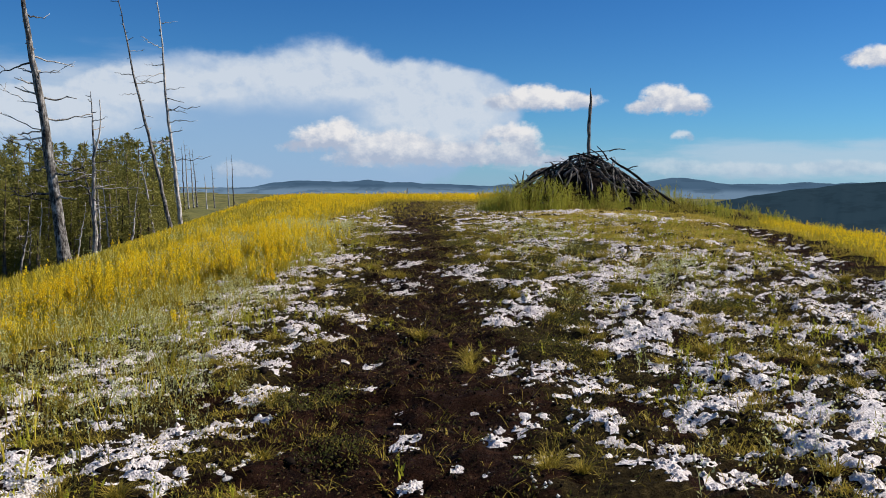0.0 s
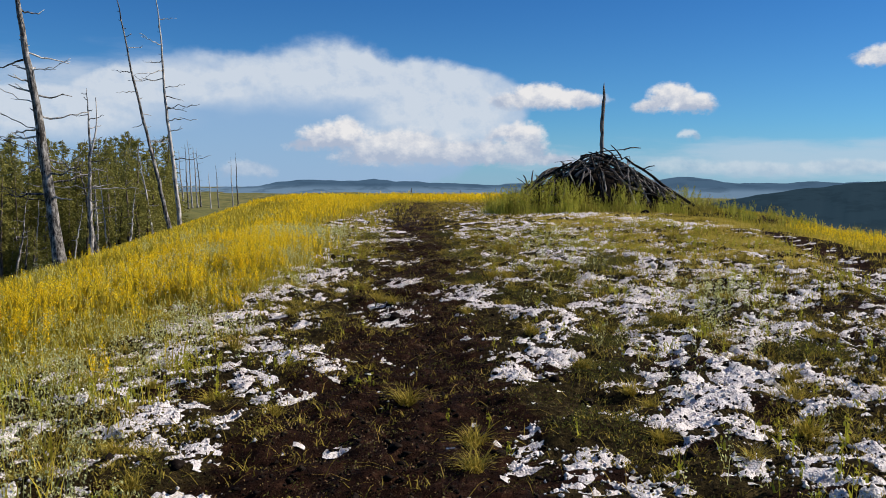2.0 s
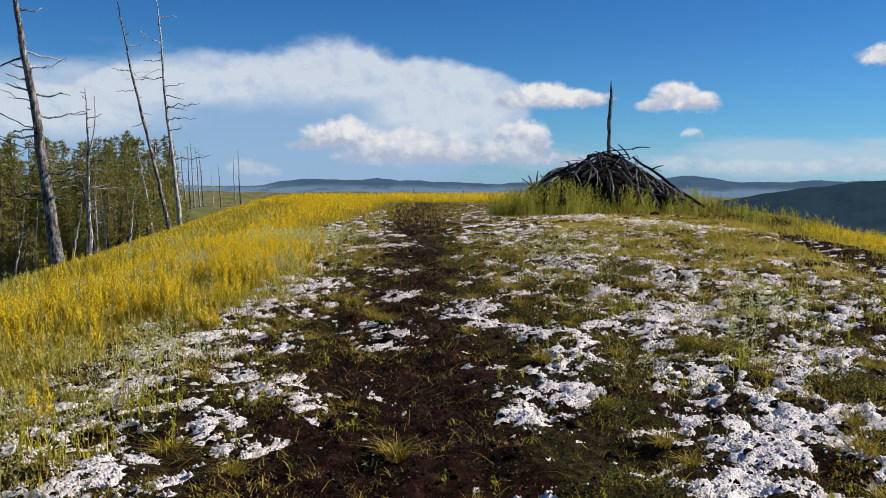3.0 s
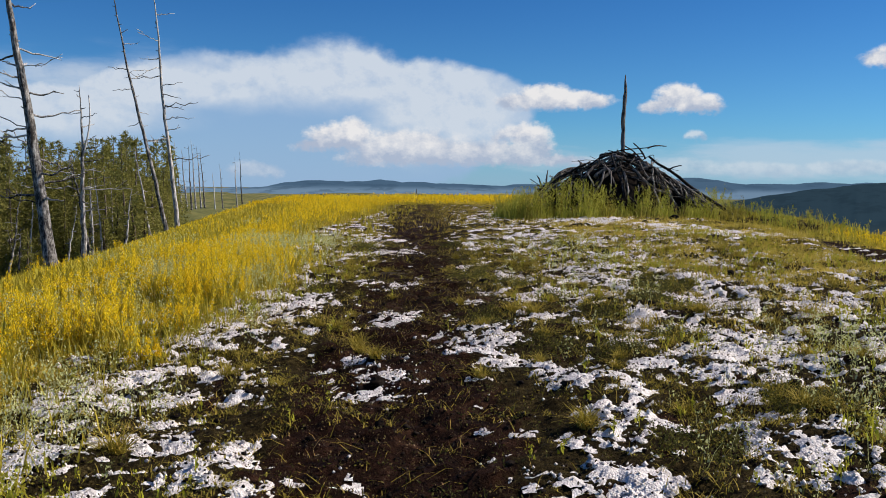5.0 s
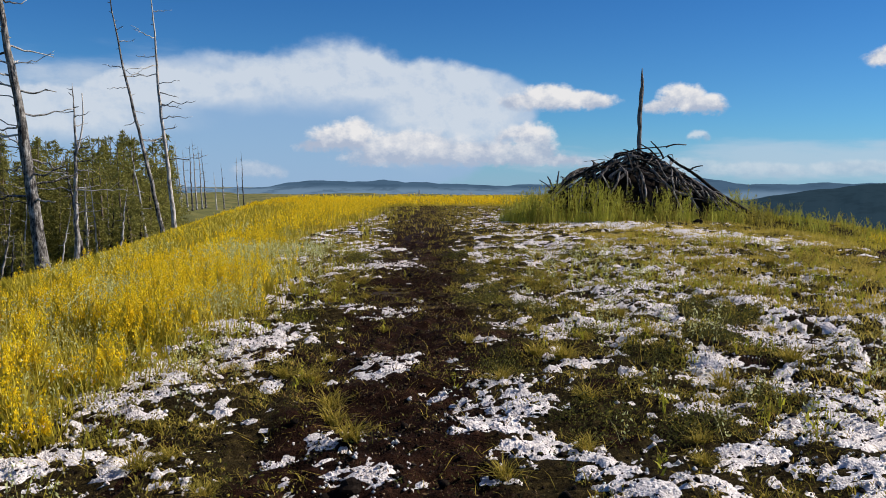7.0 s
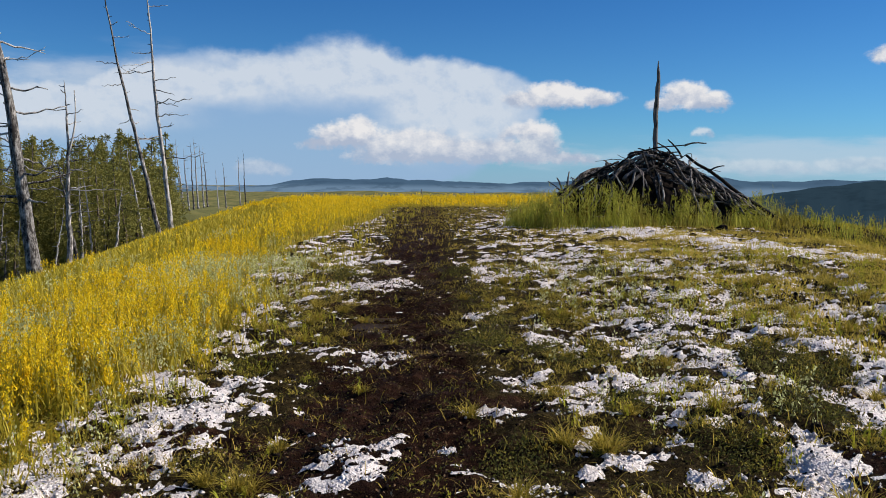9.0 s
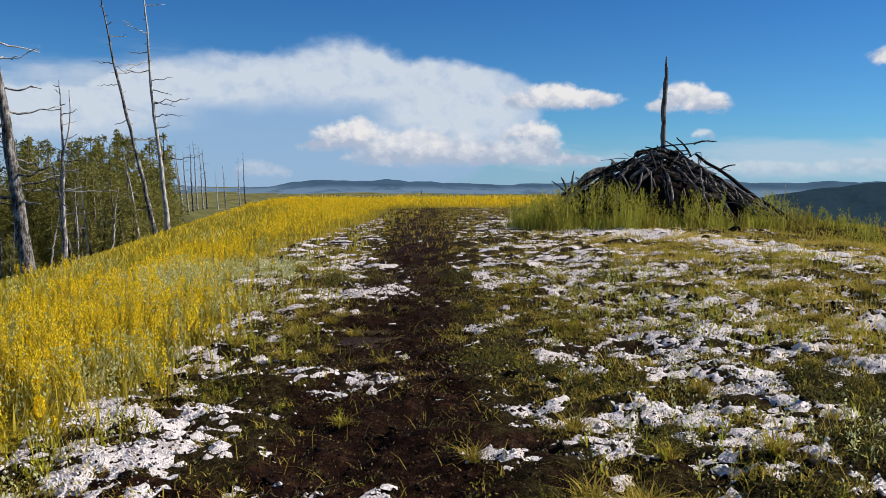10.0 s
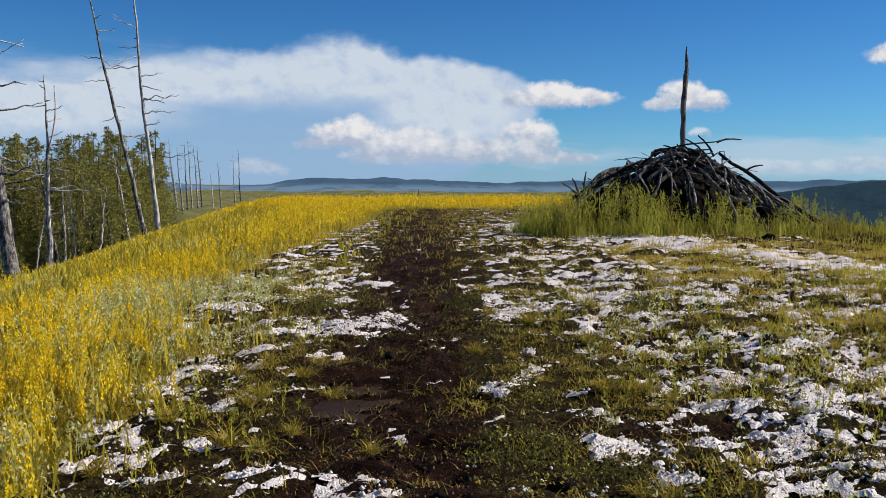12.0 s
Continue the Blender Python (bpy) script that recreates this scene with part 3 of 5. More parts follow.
def build_heap():
    rng = np.random.default_rng(5)
    heap = new("stick_heap")
    heap.matrix_basis = Matrix.Translation(HEAP)
    tagged(heap, "low heap of weathered grey branches round a tall pole", "stick heap")
    D = 2.5                                              # half its depth, front to back

    def ridge(x):
        return np.interp(x, [-3.5, -3.1, -2.6, -2.1, -1.3, -0.5, 0.2, 1.0, 2.0, 2.8, 3.8], [0.0, 0.75, 1.08, 1.36, 1.80, 2.14, 2.16, 1.70, 1.00, 0.48, 0.0])

    def roof(x, v, off=0.0):
        """On the heap's skin: x along the front, v from -1 (front foot) over the crest to 1 (back foot)."""
        wide = D * (0.45 + 0.55 * np.sqrt(max(1 - (x / 3.9) ** 2, 0.0)))
        return np.array([x, v * wide, ridge(x) * (1 - abs(v) ** 2.6) + off])

    # filler for the packed brush, near-black soil colour standing in for shaded gaps
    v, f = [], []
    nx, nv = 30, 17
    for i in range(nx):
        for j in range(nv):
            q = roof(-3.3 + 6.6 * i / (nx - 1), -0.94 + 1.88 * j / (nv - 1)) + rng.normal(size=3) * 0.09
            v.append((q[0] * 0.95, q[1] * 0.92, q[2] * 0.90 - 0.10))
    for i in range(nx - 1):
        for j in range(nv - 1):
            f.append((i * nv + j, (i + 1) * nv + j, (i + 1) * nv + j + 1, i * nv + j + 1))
    part("core", mesh_from("core", v, f, SOIL), heap, "packed brush filler, near black for the shaded gaps")

    def lay(name, a, b, r0, r1, material, seed, sag=0.08, steps=8, bow=0.0, label=""):
        p = bent(rng, a, b, sag, steps, bow)
        part(name, rod_mesh(name, p, np.linspace(r0, r1, len(p)), material, 6, 0.16, seed), heap, label)

    # branches lying down both flanks, thick ones among thin
    for k in range(96):
        side = 1 if k % 5 < 3 else -1
        x0 = side * rng.uniform(-0.3, 2.6)
        x1 = x0 + side * rng.uniform(0.5, 1.5)
        v0 = rng.uniform(-0.62, 0.6)
        v1 = v0 + rng.normal() * 0.22 - 0.05
        o = rng.uniform(-0.06, 0.12) + 0.10 * np.sin(3.3 * x0 + 2 * v0)
        r0 = rng.choice([0.028, 0.036, 0.05, 0.068])
        a, b = roof(np.clip(x0, -3.4, 3.6), np.clip(v0, -0.85, 0.8), o + 0.06 * rng.random()), roof(np.clip(x1, -3.4, 3.75), np.clip(v1, -0.85, 0.8), o)
        lay("stick", b, a, r0, r0 * rng.uniform(0.45, 0.85), PALESTICK if k % 6 == 0 else STICKWOOD, k)
    # boughs reaching over the crest and dropping down the front
    for k in range(34):
        x0 = rng.uniform(-2.2, 2.2)
        top, foot = rng.uniform(-0.55, -0.15), rng.uniform(-1.0, -0.80)
        lean = rng.normal() * 0.30 + 0.10 * x0
        pale = k % 5 < 2
        r0 = rng.choice([0.020, 0.027, 0.036])
        a, b = roof(x0, top, rng.uniform(0.02, 0.14)), roof(np.clip(x0 + lean, -3.3, 3.5), foot, rng.uniform(0.05, 0.5))
        b[1] -= rng.uniform(0.0, 0.22)
        lay("stick", b, a, r0 * 0.8, r0, PALESTICK if pale else STICKWOOD, 200 + k, 0.10, 9, 0.10 * rng.random(), "pale bleached stick" if pale else "")
    # back side
    for k in range(26):
        x0 = rng.uniform(-2.8, 2.8)
        lay("stick", roof(np.clip(x0 * 1.15, -3.3, 3.4), 1.0, 0.03), roof(x0, rng.uniform(0.1, 0.4), 0.08), 0.045, 0.028, STICKWOOD, 260 + k)
    # short ends and forks sticking out of the crest and flanks
    for k in range(34):
        x0 = rng.normal() * 0.5 if k < 12 else rng.uniform(-2.9, 2.7)
        c = roof(x0, rng.uniform(-0.35, 0.2), rng.uniform(0.02, 0.12))
        t = rng.uniform(-0.5, 0.9)
        d = np.array([np.cos(t) * rng.choice([-1, 1]), rng.normal() * 0.5, abs(np.sin(t)) * 0.9 + 0.08]) * rng.uniform(0.16, 0.42)
        lay("stick", c - d * 0.6, c + d, 0.036, 0.018, STICKWOOD, 300 + k, 0.12)
    # knotty stumps laid on the crest
    for k, (x0, v0, dx, r) in enumerate(((-1.15, -0.25, 0.20, 0.075), (-0.35, -0.30, 0.24, 0.08), (0.35, -0.22, 0.22, 0.07), (0.75, -0.35, 0.2, 0.065), (-0.75, -0.3, 0.28, 0.065))):
        a, b = roof(x0 - dx, v0, 0.06), roof(x0 + dx, v0 - 0.05, 0.10)
        lay("stump", a, b, r, r * 0.75, STICKWOOD, 340 + k, 0.05)
    # thin twigs every way
    for k in range(130):
        c = roof(rng.uniform(-3.1, 3.2), rng.uniform(-0.95, 0.2), rng.uniform(0.0, 0.16))
        d = np.array([rng.normal(), rng.normal() * 0.6, rng.uniform(-0.5, 0.7)]) * rng.uniform(0.12, 0.36)
        lay("twig", c - d, c + d, 0.016, 0.007, PALESTICK if k % 3 == 0 else STICKWOOD, 600 + k, 0.16)
    # long bowed branches down one flank and strays against the sky
    for k, (a, b) in enumerate((((3.95, -1.3, -0.05), (0.75, -0.8, 2.02)), ((3.45, -1.5, 0.0), (1.3, -1.1, 1.50)), ((3.2, -1.3, 0.05), (1.0, -1.0, 1.72)),
                                ((-3.2, -0.9, 0.85), (-1.3, -0.9, 1.95)), ((-3.0, -1.1, 0.95), (-2.3, -1.0, 1.50)), ((1.45, -1.1, 1.60), (1.95, -1.1, 1.80)),
                                ((-3.05, -1.0, 0.95), (-3.25, -1.1, 1.38)), ((-1.3, -0.8, 1.80), (-0.75, -0.8, 2.16)), ((-2.9, -1.0, 1.1), (-2.85, -1.0, 1.60)),
                                ((0.75, -0.6, 2.05), (0.30, -0.7, 2.62)), ((-0.9, -0.6, 2.16), (0.85, -0.7, 2.46)), ((0.80, -0.7, 2.44), (1.48, -0.7, 2.52)),
                                ((0.55, -0.5, 2.1), (-0.05, -0.5, 2.5)), ((-3.1, -1.3, 0.6), (-2.3, -1.3, 1.25)), ((-3.3, -1.2, 0.5), (-2.7, -1.2, 1.2)))):
        r = 0.075 if k == 0 else 0.06 if k < 4 else 0.034
        lay("branch" if k < 4 else "stick", a, b, r, r * 0.55, PALESTICK if k in (4, 13, 14) else STICKWOOD, 400 + k, 0.04, 9, 0.22 if k == 0 else 0.05)
    z = np.linspace(0, 5.17, 26)
    p = np.stack([0.016 * np.sin(z * 3.1) + 0.009 * np.sin(z * 8.3 + 1) + 0.022 * z - 0.04, 0 * z, z], -1)
    r = np.interp(z, [0, 2.2, 4.2, 4.85, 5.17], [0.088, 0.078, 0.070, 0.046, 0.012]) * (1 + 0.10 * np.sin(z * 9.0) ** 6)
    part("pole", rod_mesh("pole", p, r, STICKWOOD, 9, 0.14, 9), heap, "upright grey pole with a pointed tip")


build_heap()


# ---------------------------------------------------------------- dead trees
def dead_tree(base, tip, r0, seed, limbs, low=0.25, reach=2.2, fork=False, long=(), label="bare grey dead larch with broken branches"):
    rng = np.random.default_rng(seed)
    bx, by = base
    z0 = gz(bx, by) - 0.3
    tree = new("dead_tree")
    tree.matrix_basis = Matrix.Translation((bx, by, z0))
    tagged(tree, label, "tree", "dead trees at the wood's edge")
    top = np.array([tip[0] - bx, tip[1], tip[2] - z0])
    s = np.linspace(0, 1, 26)
    height = top[2]
    wig = 0.006 * height
    p = np.stack([top[0] * s + wig * (np.sin(s * 9 + seed) - np.sin(seed)) * s, top[1] * s + wig * np.cos(s * 7 + seed) * s, height * s], -1)
    p += rng.normal(size=p.shape) * np.array([0.03, 0.03, 0.0]) * (s > 0)[:, None]
    r = r0 * (1.05 * (1 - s) ** 0.85 + 0.09 + 0.25 * np.exp(-s * 45))
    part("trunk", rod_mesh("trunk", p, r, DEADWOOD, 10, 0.10, seed), tree)

    def limb(f, az, length, rise, thick, twig):
        i = f * 25
        c = np.array([np.interp(i, np.arange(26), p[:, k]) for k in range(3)])
        u = np.linspace(0, 1, 9)
        droop = rise * u + 0.35 * (u ** 2) * rng.uniform(-0.3, 0.8)
        q = c + length * np.stack([np.cos(az) * u, np.sin(az) * u, droop], -1)
        q[1:] += rng.normal(size=(8, 3)) * length * 0.022
        b = part("branch", rod_mesh("branch", q, np.linspace(thick, thick * 0.35, 9), DEADWOOD, 5, 0.1, int(f * 999)), tree)
        for _ in range(twig):
            j = rng.integers(3, 8)
            e = np.array([np.cos(az + rng.normal() * 0.7), np.sin(az + rng.normal() * 0.7), rng.uniform(0.0, 0.9)]) * length * rng.uniform(0.15, 0.35)
            g = np.linspace(0, 1, 5)[:, None]
            w = q[j] + e * g + rng.normal(size=(5, 3)) * length * 0.012
            part("twig", rod_mesh("twig", w, np.linspace(thick * 0.45, thick * 0.25, 5), DEADWOOD, 4, 0.1, j), b)

    for k in range(limbs):
        f = low + (0.97 - low) * (k + rng.random()) / limbs
        az = rng.choice([0.15, np.pi - 0.15]) + rng.normal() * 0.7
        stub = rng.random() < 0.3
        length = (0.5 if stub else rng.uniform(0.45, 1.0) * reach) * (1.15 - 0.6 * f)
        limb(f, az, length, rng.uniform(-0.25, 0.25), r0 * (0.20 - 0.08 * f) + 0.022, 0 if stub else rng.integers(0, 3))
    for f, az, length, rise in long:
        limb(f, az, length, rise, 0.055, 3)
    if fork:
        u = np.linspace(0, 1, 8)[:, None]
        c = p[15]
        q = c + (p[25] - c + np.array([0.75, 0, -0.8])) * u + np.array([0.35, 0, 0]) * np.sin(u * 3)
        part("trunk", rod_mesh("trunk", q, np.linspace(r[15] * 0.75, 0.04, 8), DEADWOOD, 8, 0.1, 3), tree)
    return tree


dead_tree((-33.8, 79.0), (-38.0, 0, 24.5), 0.50, 11, 44, 0.20, 4.6, long=((0.195, 3.2, 5.0, 0.02), (0.215, 3.0, 4.2, 0.0), (0.29, 0.1, 3.6, -0.1), (0.34, 3.1, 4.5, 0.12), (0.40, 3.3, 4.6, 0.2), (0.47, 3.1, 4.2, 0.25), (0.56, 0.0, 3.4, 0.15)), label="thick grey dead larch with crooked broken branches")
dead_tree((-28.3, 92.0), (-34.0, 0, 22.0), 0.195, 12, 17, 0.35, 2.4, label="leaning grey dead larch, bare to the tip")
dead_tree((-28.2, 95.0), (-30.6, 0, 22.6), 0.215, 13, 21, 0.25, 4.6, label="tall grey dead larch with long side branches")
dead_tree((-31.9, 81.0), (-31.9, 0, 9.9), 0.22, 14, 18, 0.30, 2.4, True, long=((0.42, 0.1, 4.2, 0.06), (0.43, 3.1, 5.0, -0.02), (0.30, 0.0, 2.0, 0.0)), label="forked grey dead larch, bare and broken")
dead_tree((-32.6, 84.0), (-34.2, 0, 4.0), 0.16, 15, 5, 0.3, 1.2, label="short leaning dead trunk at the wood's edge")
dead_tree((-32.0, 98.0), (-33.6, 0, 5.4), 0.14, 16, 6, 0.3, 1.4, label="thin leaning dead trunk at the wood's edge")
_rng = np.random.default_rng(77)
for _k, (_px, _top) in enumerate(((-474, 75), (-466, 60), (-459, 70), (-452, 78), (-443, 66), (-437, 62), (-480, 55))):
    _d = 215 + 9 * _k
    _x = _px / 1572 * _d
    dead_tree((_x, _d), (_x - 0.012 * _d * _rng.random(), 0, 1.5 + _top / 1572 * _d), 0.22, 30 + _k, 9, 0.25, 2.4, label="thin bare dead larch on the far slope")
for _k, (_px, _top) in enumerate(((-380, 48), (-371, 58), (-406, 36), (-419, 22))):
    _d = 262 + 6 * _k
    _x = _px / 1572 * _d
    dead_tree((_x, _d), (_x - 0.8, 0, 1.5 + _top / 1572 * _d), 0.2, 50 + _k, 6, 0.3, 1.6, label="thin bare dead larch on the far slope")


# ---------------------------------------------------------------- living conifers
def needles(rng, c, out, length, width):
    """Slim drooping sprays of needles, one face each."""
    n = len(c)
    d = out + rng.normal(size=(n, 3)) * 0.55
    d /= np.linalg.norm(d, axis=1)[:, None]
    b = np.cross(d, rng.normal(size=(n, 3)))
    b /= np.linalg.norm(b, axis=1)[:, None]
    s = (length * rng.uniform(0.6, 1.3, n))[:, None]
    v = np.stack([c - b * width, c + b * width, c + d * s], 1).reshape(-1, 3)
    return v, np.arange(n * 3).reshape(-1, 3)


def conifer_meshes(seed, height, spread, sparse):
    """A trunk, whorls of branches hung with fine sprays, and bare twigs below."""
    rng = np.random.default_rng(seed)
    s = np.linspace(0, 1, 12)
    p = np.stack([0.12 * np.sin(s * 5 + seed), 0.12 * np.cos(s * 4), height * s], -1)
    trunk = rod_mesh("trunk", p, 0.15 * (1 - s) + 0.02, BARK, 7, 0.08, seed)
    cs, ds = [], []
    z = height * (0.14 + 0.32 * sparse)
    lop = rng.uniform(0, 2 * np.pi)
    while z < height * 0.985:
        f = z / height
        for a in rng.uniform(0, 2 * np.pi, rng.integers(3, 7)):
            full = spread * min((1 - f) ** 0.75, 0.35 + 1.2 * f) * (1 + 0.25 * np.cos(a - lop))
            length = (full * rng.uniform(0.35, 1.2) + 0.10) * (1 - 0.4 * sparse * (f < 0.6))
            rise = rng.uniform(-0.30, 0.20) + 0.5 * max(f - 0.7, 0)
            n = int(4 + 10.5 * length)
            u = rng.uniform(0.04, 1.0, n) ** 0.75
            aa = a + rng.normal(size=n) * 0.28 * (0.25 + u)
            c = np.stack([np.cos(aa) * length * u, np.sin(aa) * length * u, z + length * (rise * u + 0.18 * u * u)], -1)
            c += rng.normal(size=c.shape) * np.array([0.06, 0.06, 0.075])
            cs.append(c)
            ds.append(np.stack([np.cos(aa) * 0.6, np.sin(aa) * 0.6, rng.uniform(-0.35, 0.45, n)], -1))
        z += rng.uniform(0.20, 0.46)
    v, f = needles(rng, np.concatenate(cs), np.concatenate(ds), 0.35, 0.056)
    dead = []
    for z in np.arange(0.5 + 0.05 * height, height * (0.18 + 0.35 * sparse) + 0.5, 0.45):
        a = rng.uniform(0, 2 * np.pi)
        u = np.linspace(0, 1, 4)[:, None]
        tv, tf, _ = tube(np.array([0, 0, z]) + u * np.array([np.cos(a), np.sin(a), rng.uniform(-0.3, 0.1)]) * rng.uniform(0.6, 1.6), np.linspace(0.03, 0.01, 4), 4)
        dead.append((tv, tf))
    twig = mesh_from("dead_twigs", *joined(dead), BARK)
    return trunk, mesh_from("crown", v, f, NEEDLE), twig


CONIFERS = []
for _s, (_h, _w, _t) in enumerate(((14.5, 3.2, 0.1), (12.0, 3.0, 0.35), (16.0, 2.8, 0.8), (10.5, 3.2, 0.0), (13.0, 3.6, 0.2), (5.0, 2.0, 0.0))):
    CONIFERS.append((_h, *conifer_meshes(200 + _s, _h, _w, _t)))


def build_wood():
    rng = np.random.default_rng(42)
    first = {}
    spots = []
    for _ in range(4000):
        d = rng.uniform(97, 165)
        a = rng.uniform(-0.66, -0.300)
        if a > -0.33 - 0.0 * d and d < 120:
            continue
        x, y = d * np.tan(a), d
        if all((x - q[0]) ** 2 + (y - q[1]) ** 2 > 2.6 ** 2 for q in spots):
            spots.append((x, y))
        if len(spots) >= 225:
            break
    for k in range(16):
        d, a = rng.uniform(88, 104), rng.uniform(-0.55, -0.31)
        x = d * np.tan(a)
        dead_tree((x, d), (x + rng.normal() * 0.6, 0, gz(x, d) + rng.uniform(5, 9.5)), rng.uniform(0.07, 0.12), 500 + k, 7, 0.3, 1.5, label="thin pale dead trunk among the conifers")
    grown = len(spots)
    for _ in range(130):                                 # saplings filling the wood's edge
        d, a = rng.uniform(90, 135), rng.uniform(-0.62, -0.315)
        spots.append((d * np.tan(a), d))
    for i, (x, y) in enumerate(spots):
        k = int(rng.integers(0, 5))
        young = i >= grown
        k = 5 if young else k
        h, tk, cr, tw = CONIFERS[k]
        z = gz(x, y) - 0.2
        want = 1.5 + y * rng.choice([12, 30, 45, 58, 72, 84]) * rng.uniform(0.85, 1.1) / 1572 - z
        s = rng.uniform(0.5, 1.1) if young else float(np.clip(want / h, 0.6, 1.75))
        if k not in first:
            tree = new("conifer")
            part("trunk", tk, tree), part("crown", cr, tree), tagged(part("dead_twigs", tw, tree), kind="stuff")
            tagged(tree, "slender dark green larch with feathery foliage", "tree", "living trees of the wood")
            first[k] = tree
        else:
            tree = copy_thing(first[k], Matrix.Identity(4))
        tree.matrix_basis = pose(x, y, z, 0, 0, rng.uniform(0, 360)) @ Matrix.Scale(s, 4)


build_wood()


# ---------------------------------------------------------------- plants
def scatter(rng, x0, x1, y0, y1, n, density):
    x, y = rng.uniform(x0, x1, n), rng.uniform(y0, y1, n)
    keep = rng.random(n) < density(x, y)
    return x[keep], y[keep]


def tufts(rng, x, y, count, spread, height, width, lean):
    """Many blades round each point given."""
    n = len(x)
    k = np.repeat(np.arange(n), count)
    bx, by = x[k] + rng.normal(size=len(k)) * spread, y[k] + rng.normal(size=len(k)) * spread
    h = height * rng.uniform(0.45, 1.15, len(k)) * np.repeat(rng.uniform(0.7, 1.3, n), count)
    return blades(rng, bx, by, ground_height(bx, by) - 0.008, h, width * rng.uniform(0.7, 1.3, len(k)), lean)


DRIFTS = []


def drift(x, y, rx, ry):
    """A patch of hail: its middle and half its width and length."""
    DRIFTS.append((x, y, rx, ry))


drift(-2.26, 4.73, 0.21, 0.31); drift(-1.87, 5.11, 0.20, 0.31); drift(-1.60, 5.46, 0.19, 0.30); drift(-2.60, 6.77, 0.19, 0.26)
drift(-1.47, 4.60, 0.06, 0.17); drift(-1.96, 8.14, 0.18, 0.55); drift(-2.71, 9.49, 0.30, 0.67); drift(-2.45, 10.33, 0.26, 0.58)
drift(-1.50, 9.21, 0.18, 0.29); drift(-1.14, 8.75, 0.17, 0.20); drift(-0.97, 9.50, 0.12, 0.35); drift(-1.27, 10.24, 0.16, 0.41)
drift(-2.33, 13.79, 0.35, 0.87); drift(-1.84, 15.59, 0.30, 0.93); drift(-0.20, 5.05, 0.08, 0.16); drift(-0.19, 4.45, 0.06, 0.17)
drift(0.30, 5.22, 0.06, 0.35); drift(0.95, 6.77, 0.28, 0.41); drift(0.99, 5.46, 0.17, 0.19); drift(1.94, 8.29, 0.13, 0.70)
drift(2.25, 8.80, 0.11, 0.55); drift(0.91, 9.60, 0.18, 0.51); drift(0.60, 9.11, 0.14, 0.38); drift(1.59, 8.01, 0.20, 0.38)
drift(2.45, 12.88, 0.37, 0.87); drift(1.95, 14.04, 0.22, 0.84); drift(3.26, 10.64, 0.20, 0.68); drift(3.26, 9.82, 0.19, 0.57)
drift(4.12, 8.93, 0.28, 0.87); drift(2.01, 6.66, 0.25, 0.44); drift(2.41, 6.81, 0.19, 0.38); drift(2.38, 5.66, 0.14, 0.36)
drift(2.13, 4.76, 0.21, 0.30); drift(1.92, 4.78, 0.15, 0.20); drift(1.95, 5.38, 0.12, 0.19); drift(2.59, 5.26, 0.10, 0.25)
drift(1.35, 4.72, 0.12, 0.24); drift(2.10, 4.24, 0.09, 0.16); drift(0.30, 12.99, 0.33, 0.67); drift(-0.49, 12.05, 0.27, 0.55)
drift(2.77, 10.10, 0.10, 0.30); drift(1.77, 6.88, 0.11, 0.26); drift(2.94, 7.89, 0.09, 0.24); drift(-0.59, 6.44, 0.09, 0.11)
drift(-2.42, 16.72, 0.26, 0.46); drift(-1.85, 16.19, 0.25, 0.62); drift(-2.48, 14.67, 0.32, 0.52); drift(-2.58, 13.94, 0.24, 0.28)
drift(-2.26, 12.58, 0.20, 0.23); drift(-2.70, 12.04, 0.18, 0.19); drift(-2.26, 11.55, 0.20, 0.21); drift(-1.87, 11.00, 0.15, 0.13)
drift(-1.95, 11.67, 0.13, 0.17); drift(-1.53, 11.57, 0.07, 0.09); drift(-0.92, 12.34, 0.09, 0.18); drift(-0.66, 12.66, 0.18, 0.25)
drift(-0.39, 12.01, 0.09, 0.24); drift(-0.57, 14.44, 0.21, 0.35); drift(-0.41, 14.85, 0.11, 0.19); drift(-1.20, 22.64, 0.47, 0.86)
drift(0.23, 13.50, 0.36, 0.41); drift(0.86, 15.67, 0.12, 0.40); drift(0.77, 12.23, 0.15, 0.30); drift(0.88, 11.67, 0.12, 0.30)
drift(2.88, 15.21, 0.37, 0.76); drift(2.04, 14.10, 0.20, 0.40); drift(1.59, 13.19, 0.17, 0.19); drift(2.60, 13.10, 0.26, 0.59)
drift(1.64, 12.10, 0.16, 0.29); drift(1.29, 11.54, 0.15, 0.21); drift(0.99, 10.90, 0.12, 0.22); drift(1.25, 10.77, 0.11, 0.17)
drift(2.34, 11.58, 0.13, 0.24); drift(3.89, 14.59, 0.16, 0.50); drift(4.10, 16.43, 0.13, 0.41); drift(0.49, 23.39, 0.32, 0.70)
drift(-1.26, 22.49, 0.51, 0.73); drift(-1.20, 17.72, 0.15, 0.26); drift(-0.56, 17.54, 0.09, 0.12); drift(-2.31, 20.39, 0.24, 0.26)
drift(-1.76, 19.25, 0.12, 0.15); drift(-2.50, 19.82, 0.22, 0.22); drift(-1.88, 21.32, 0.11, 0.22); drift(-1.42, 26.65, 0.22, 0.38)
drift(0.95, 23.81, 0.28, 0.50); drift(0.39, 23.02, 0.16, 0.34); drift(0.42, 24.43, 0.15, 0.45); drift(0.21, 18.63, 0.06, 0.13)
drift(0.26, 19.67, 0.13, 0.11); drift(0.73, 18.11, 0.07, 0.16); drift(0.94, 18.16, 0.08, 0.17); drift(0.69, 17.54, 0.07, 0.17)
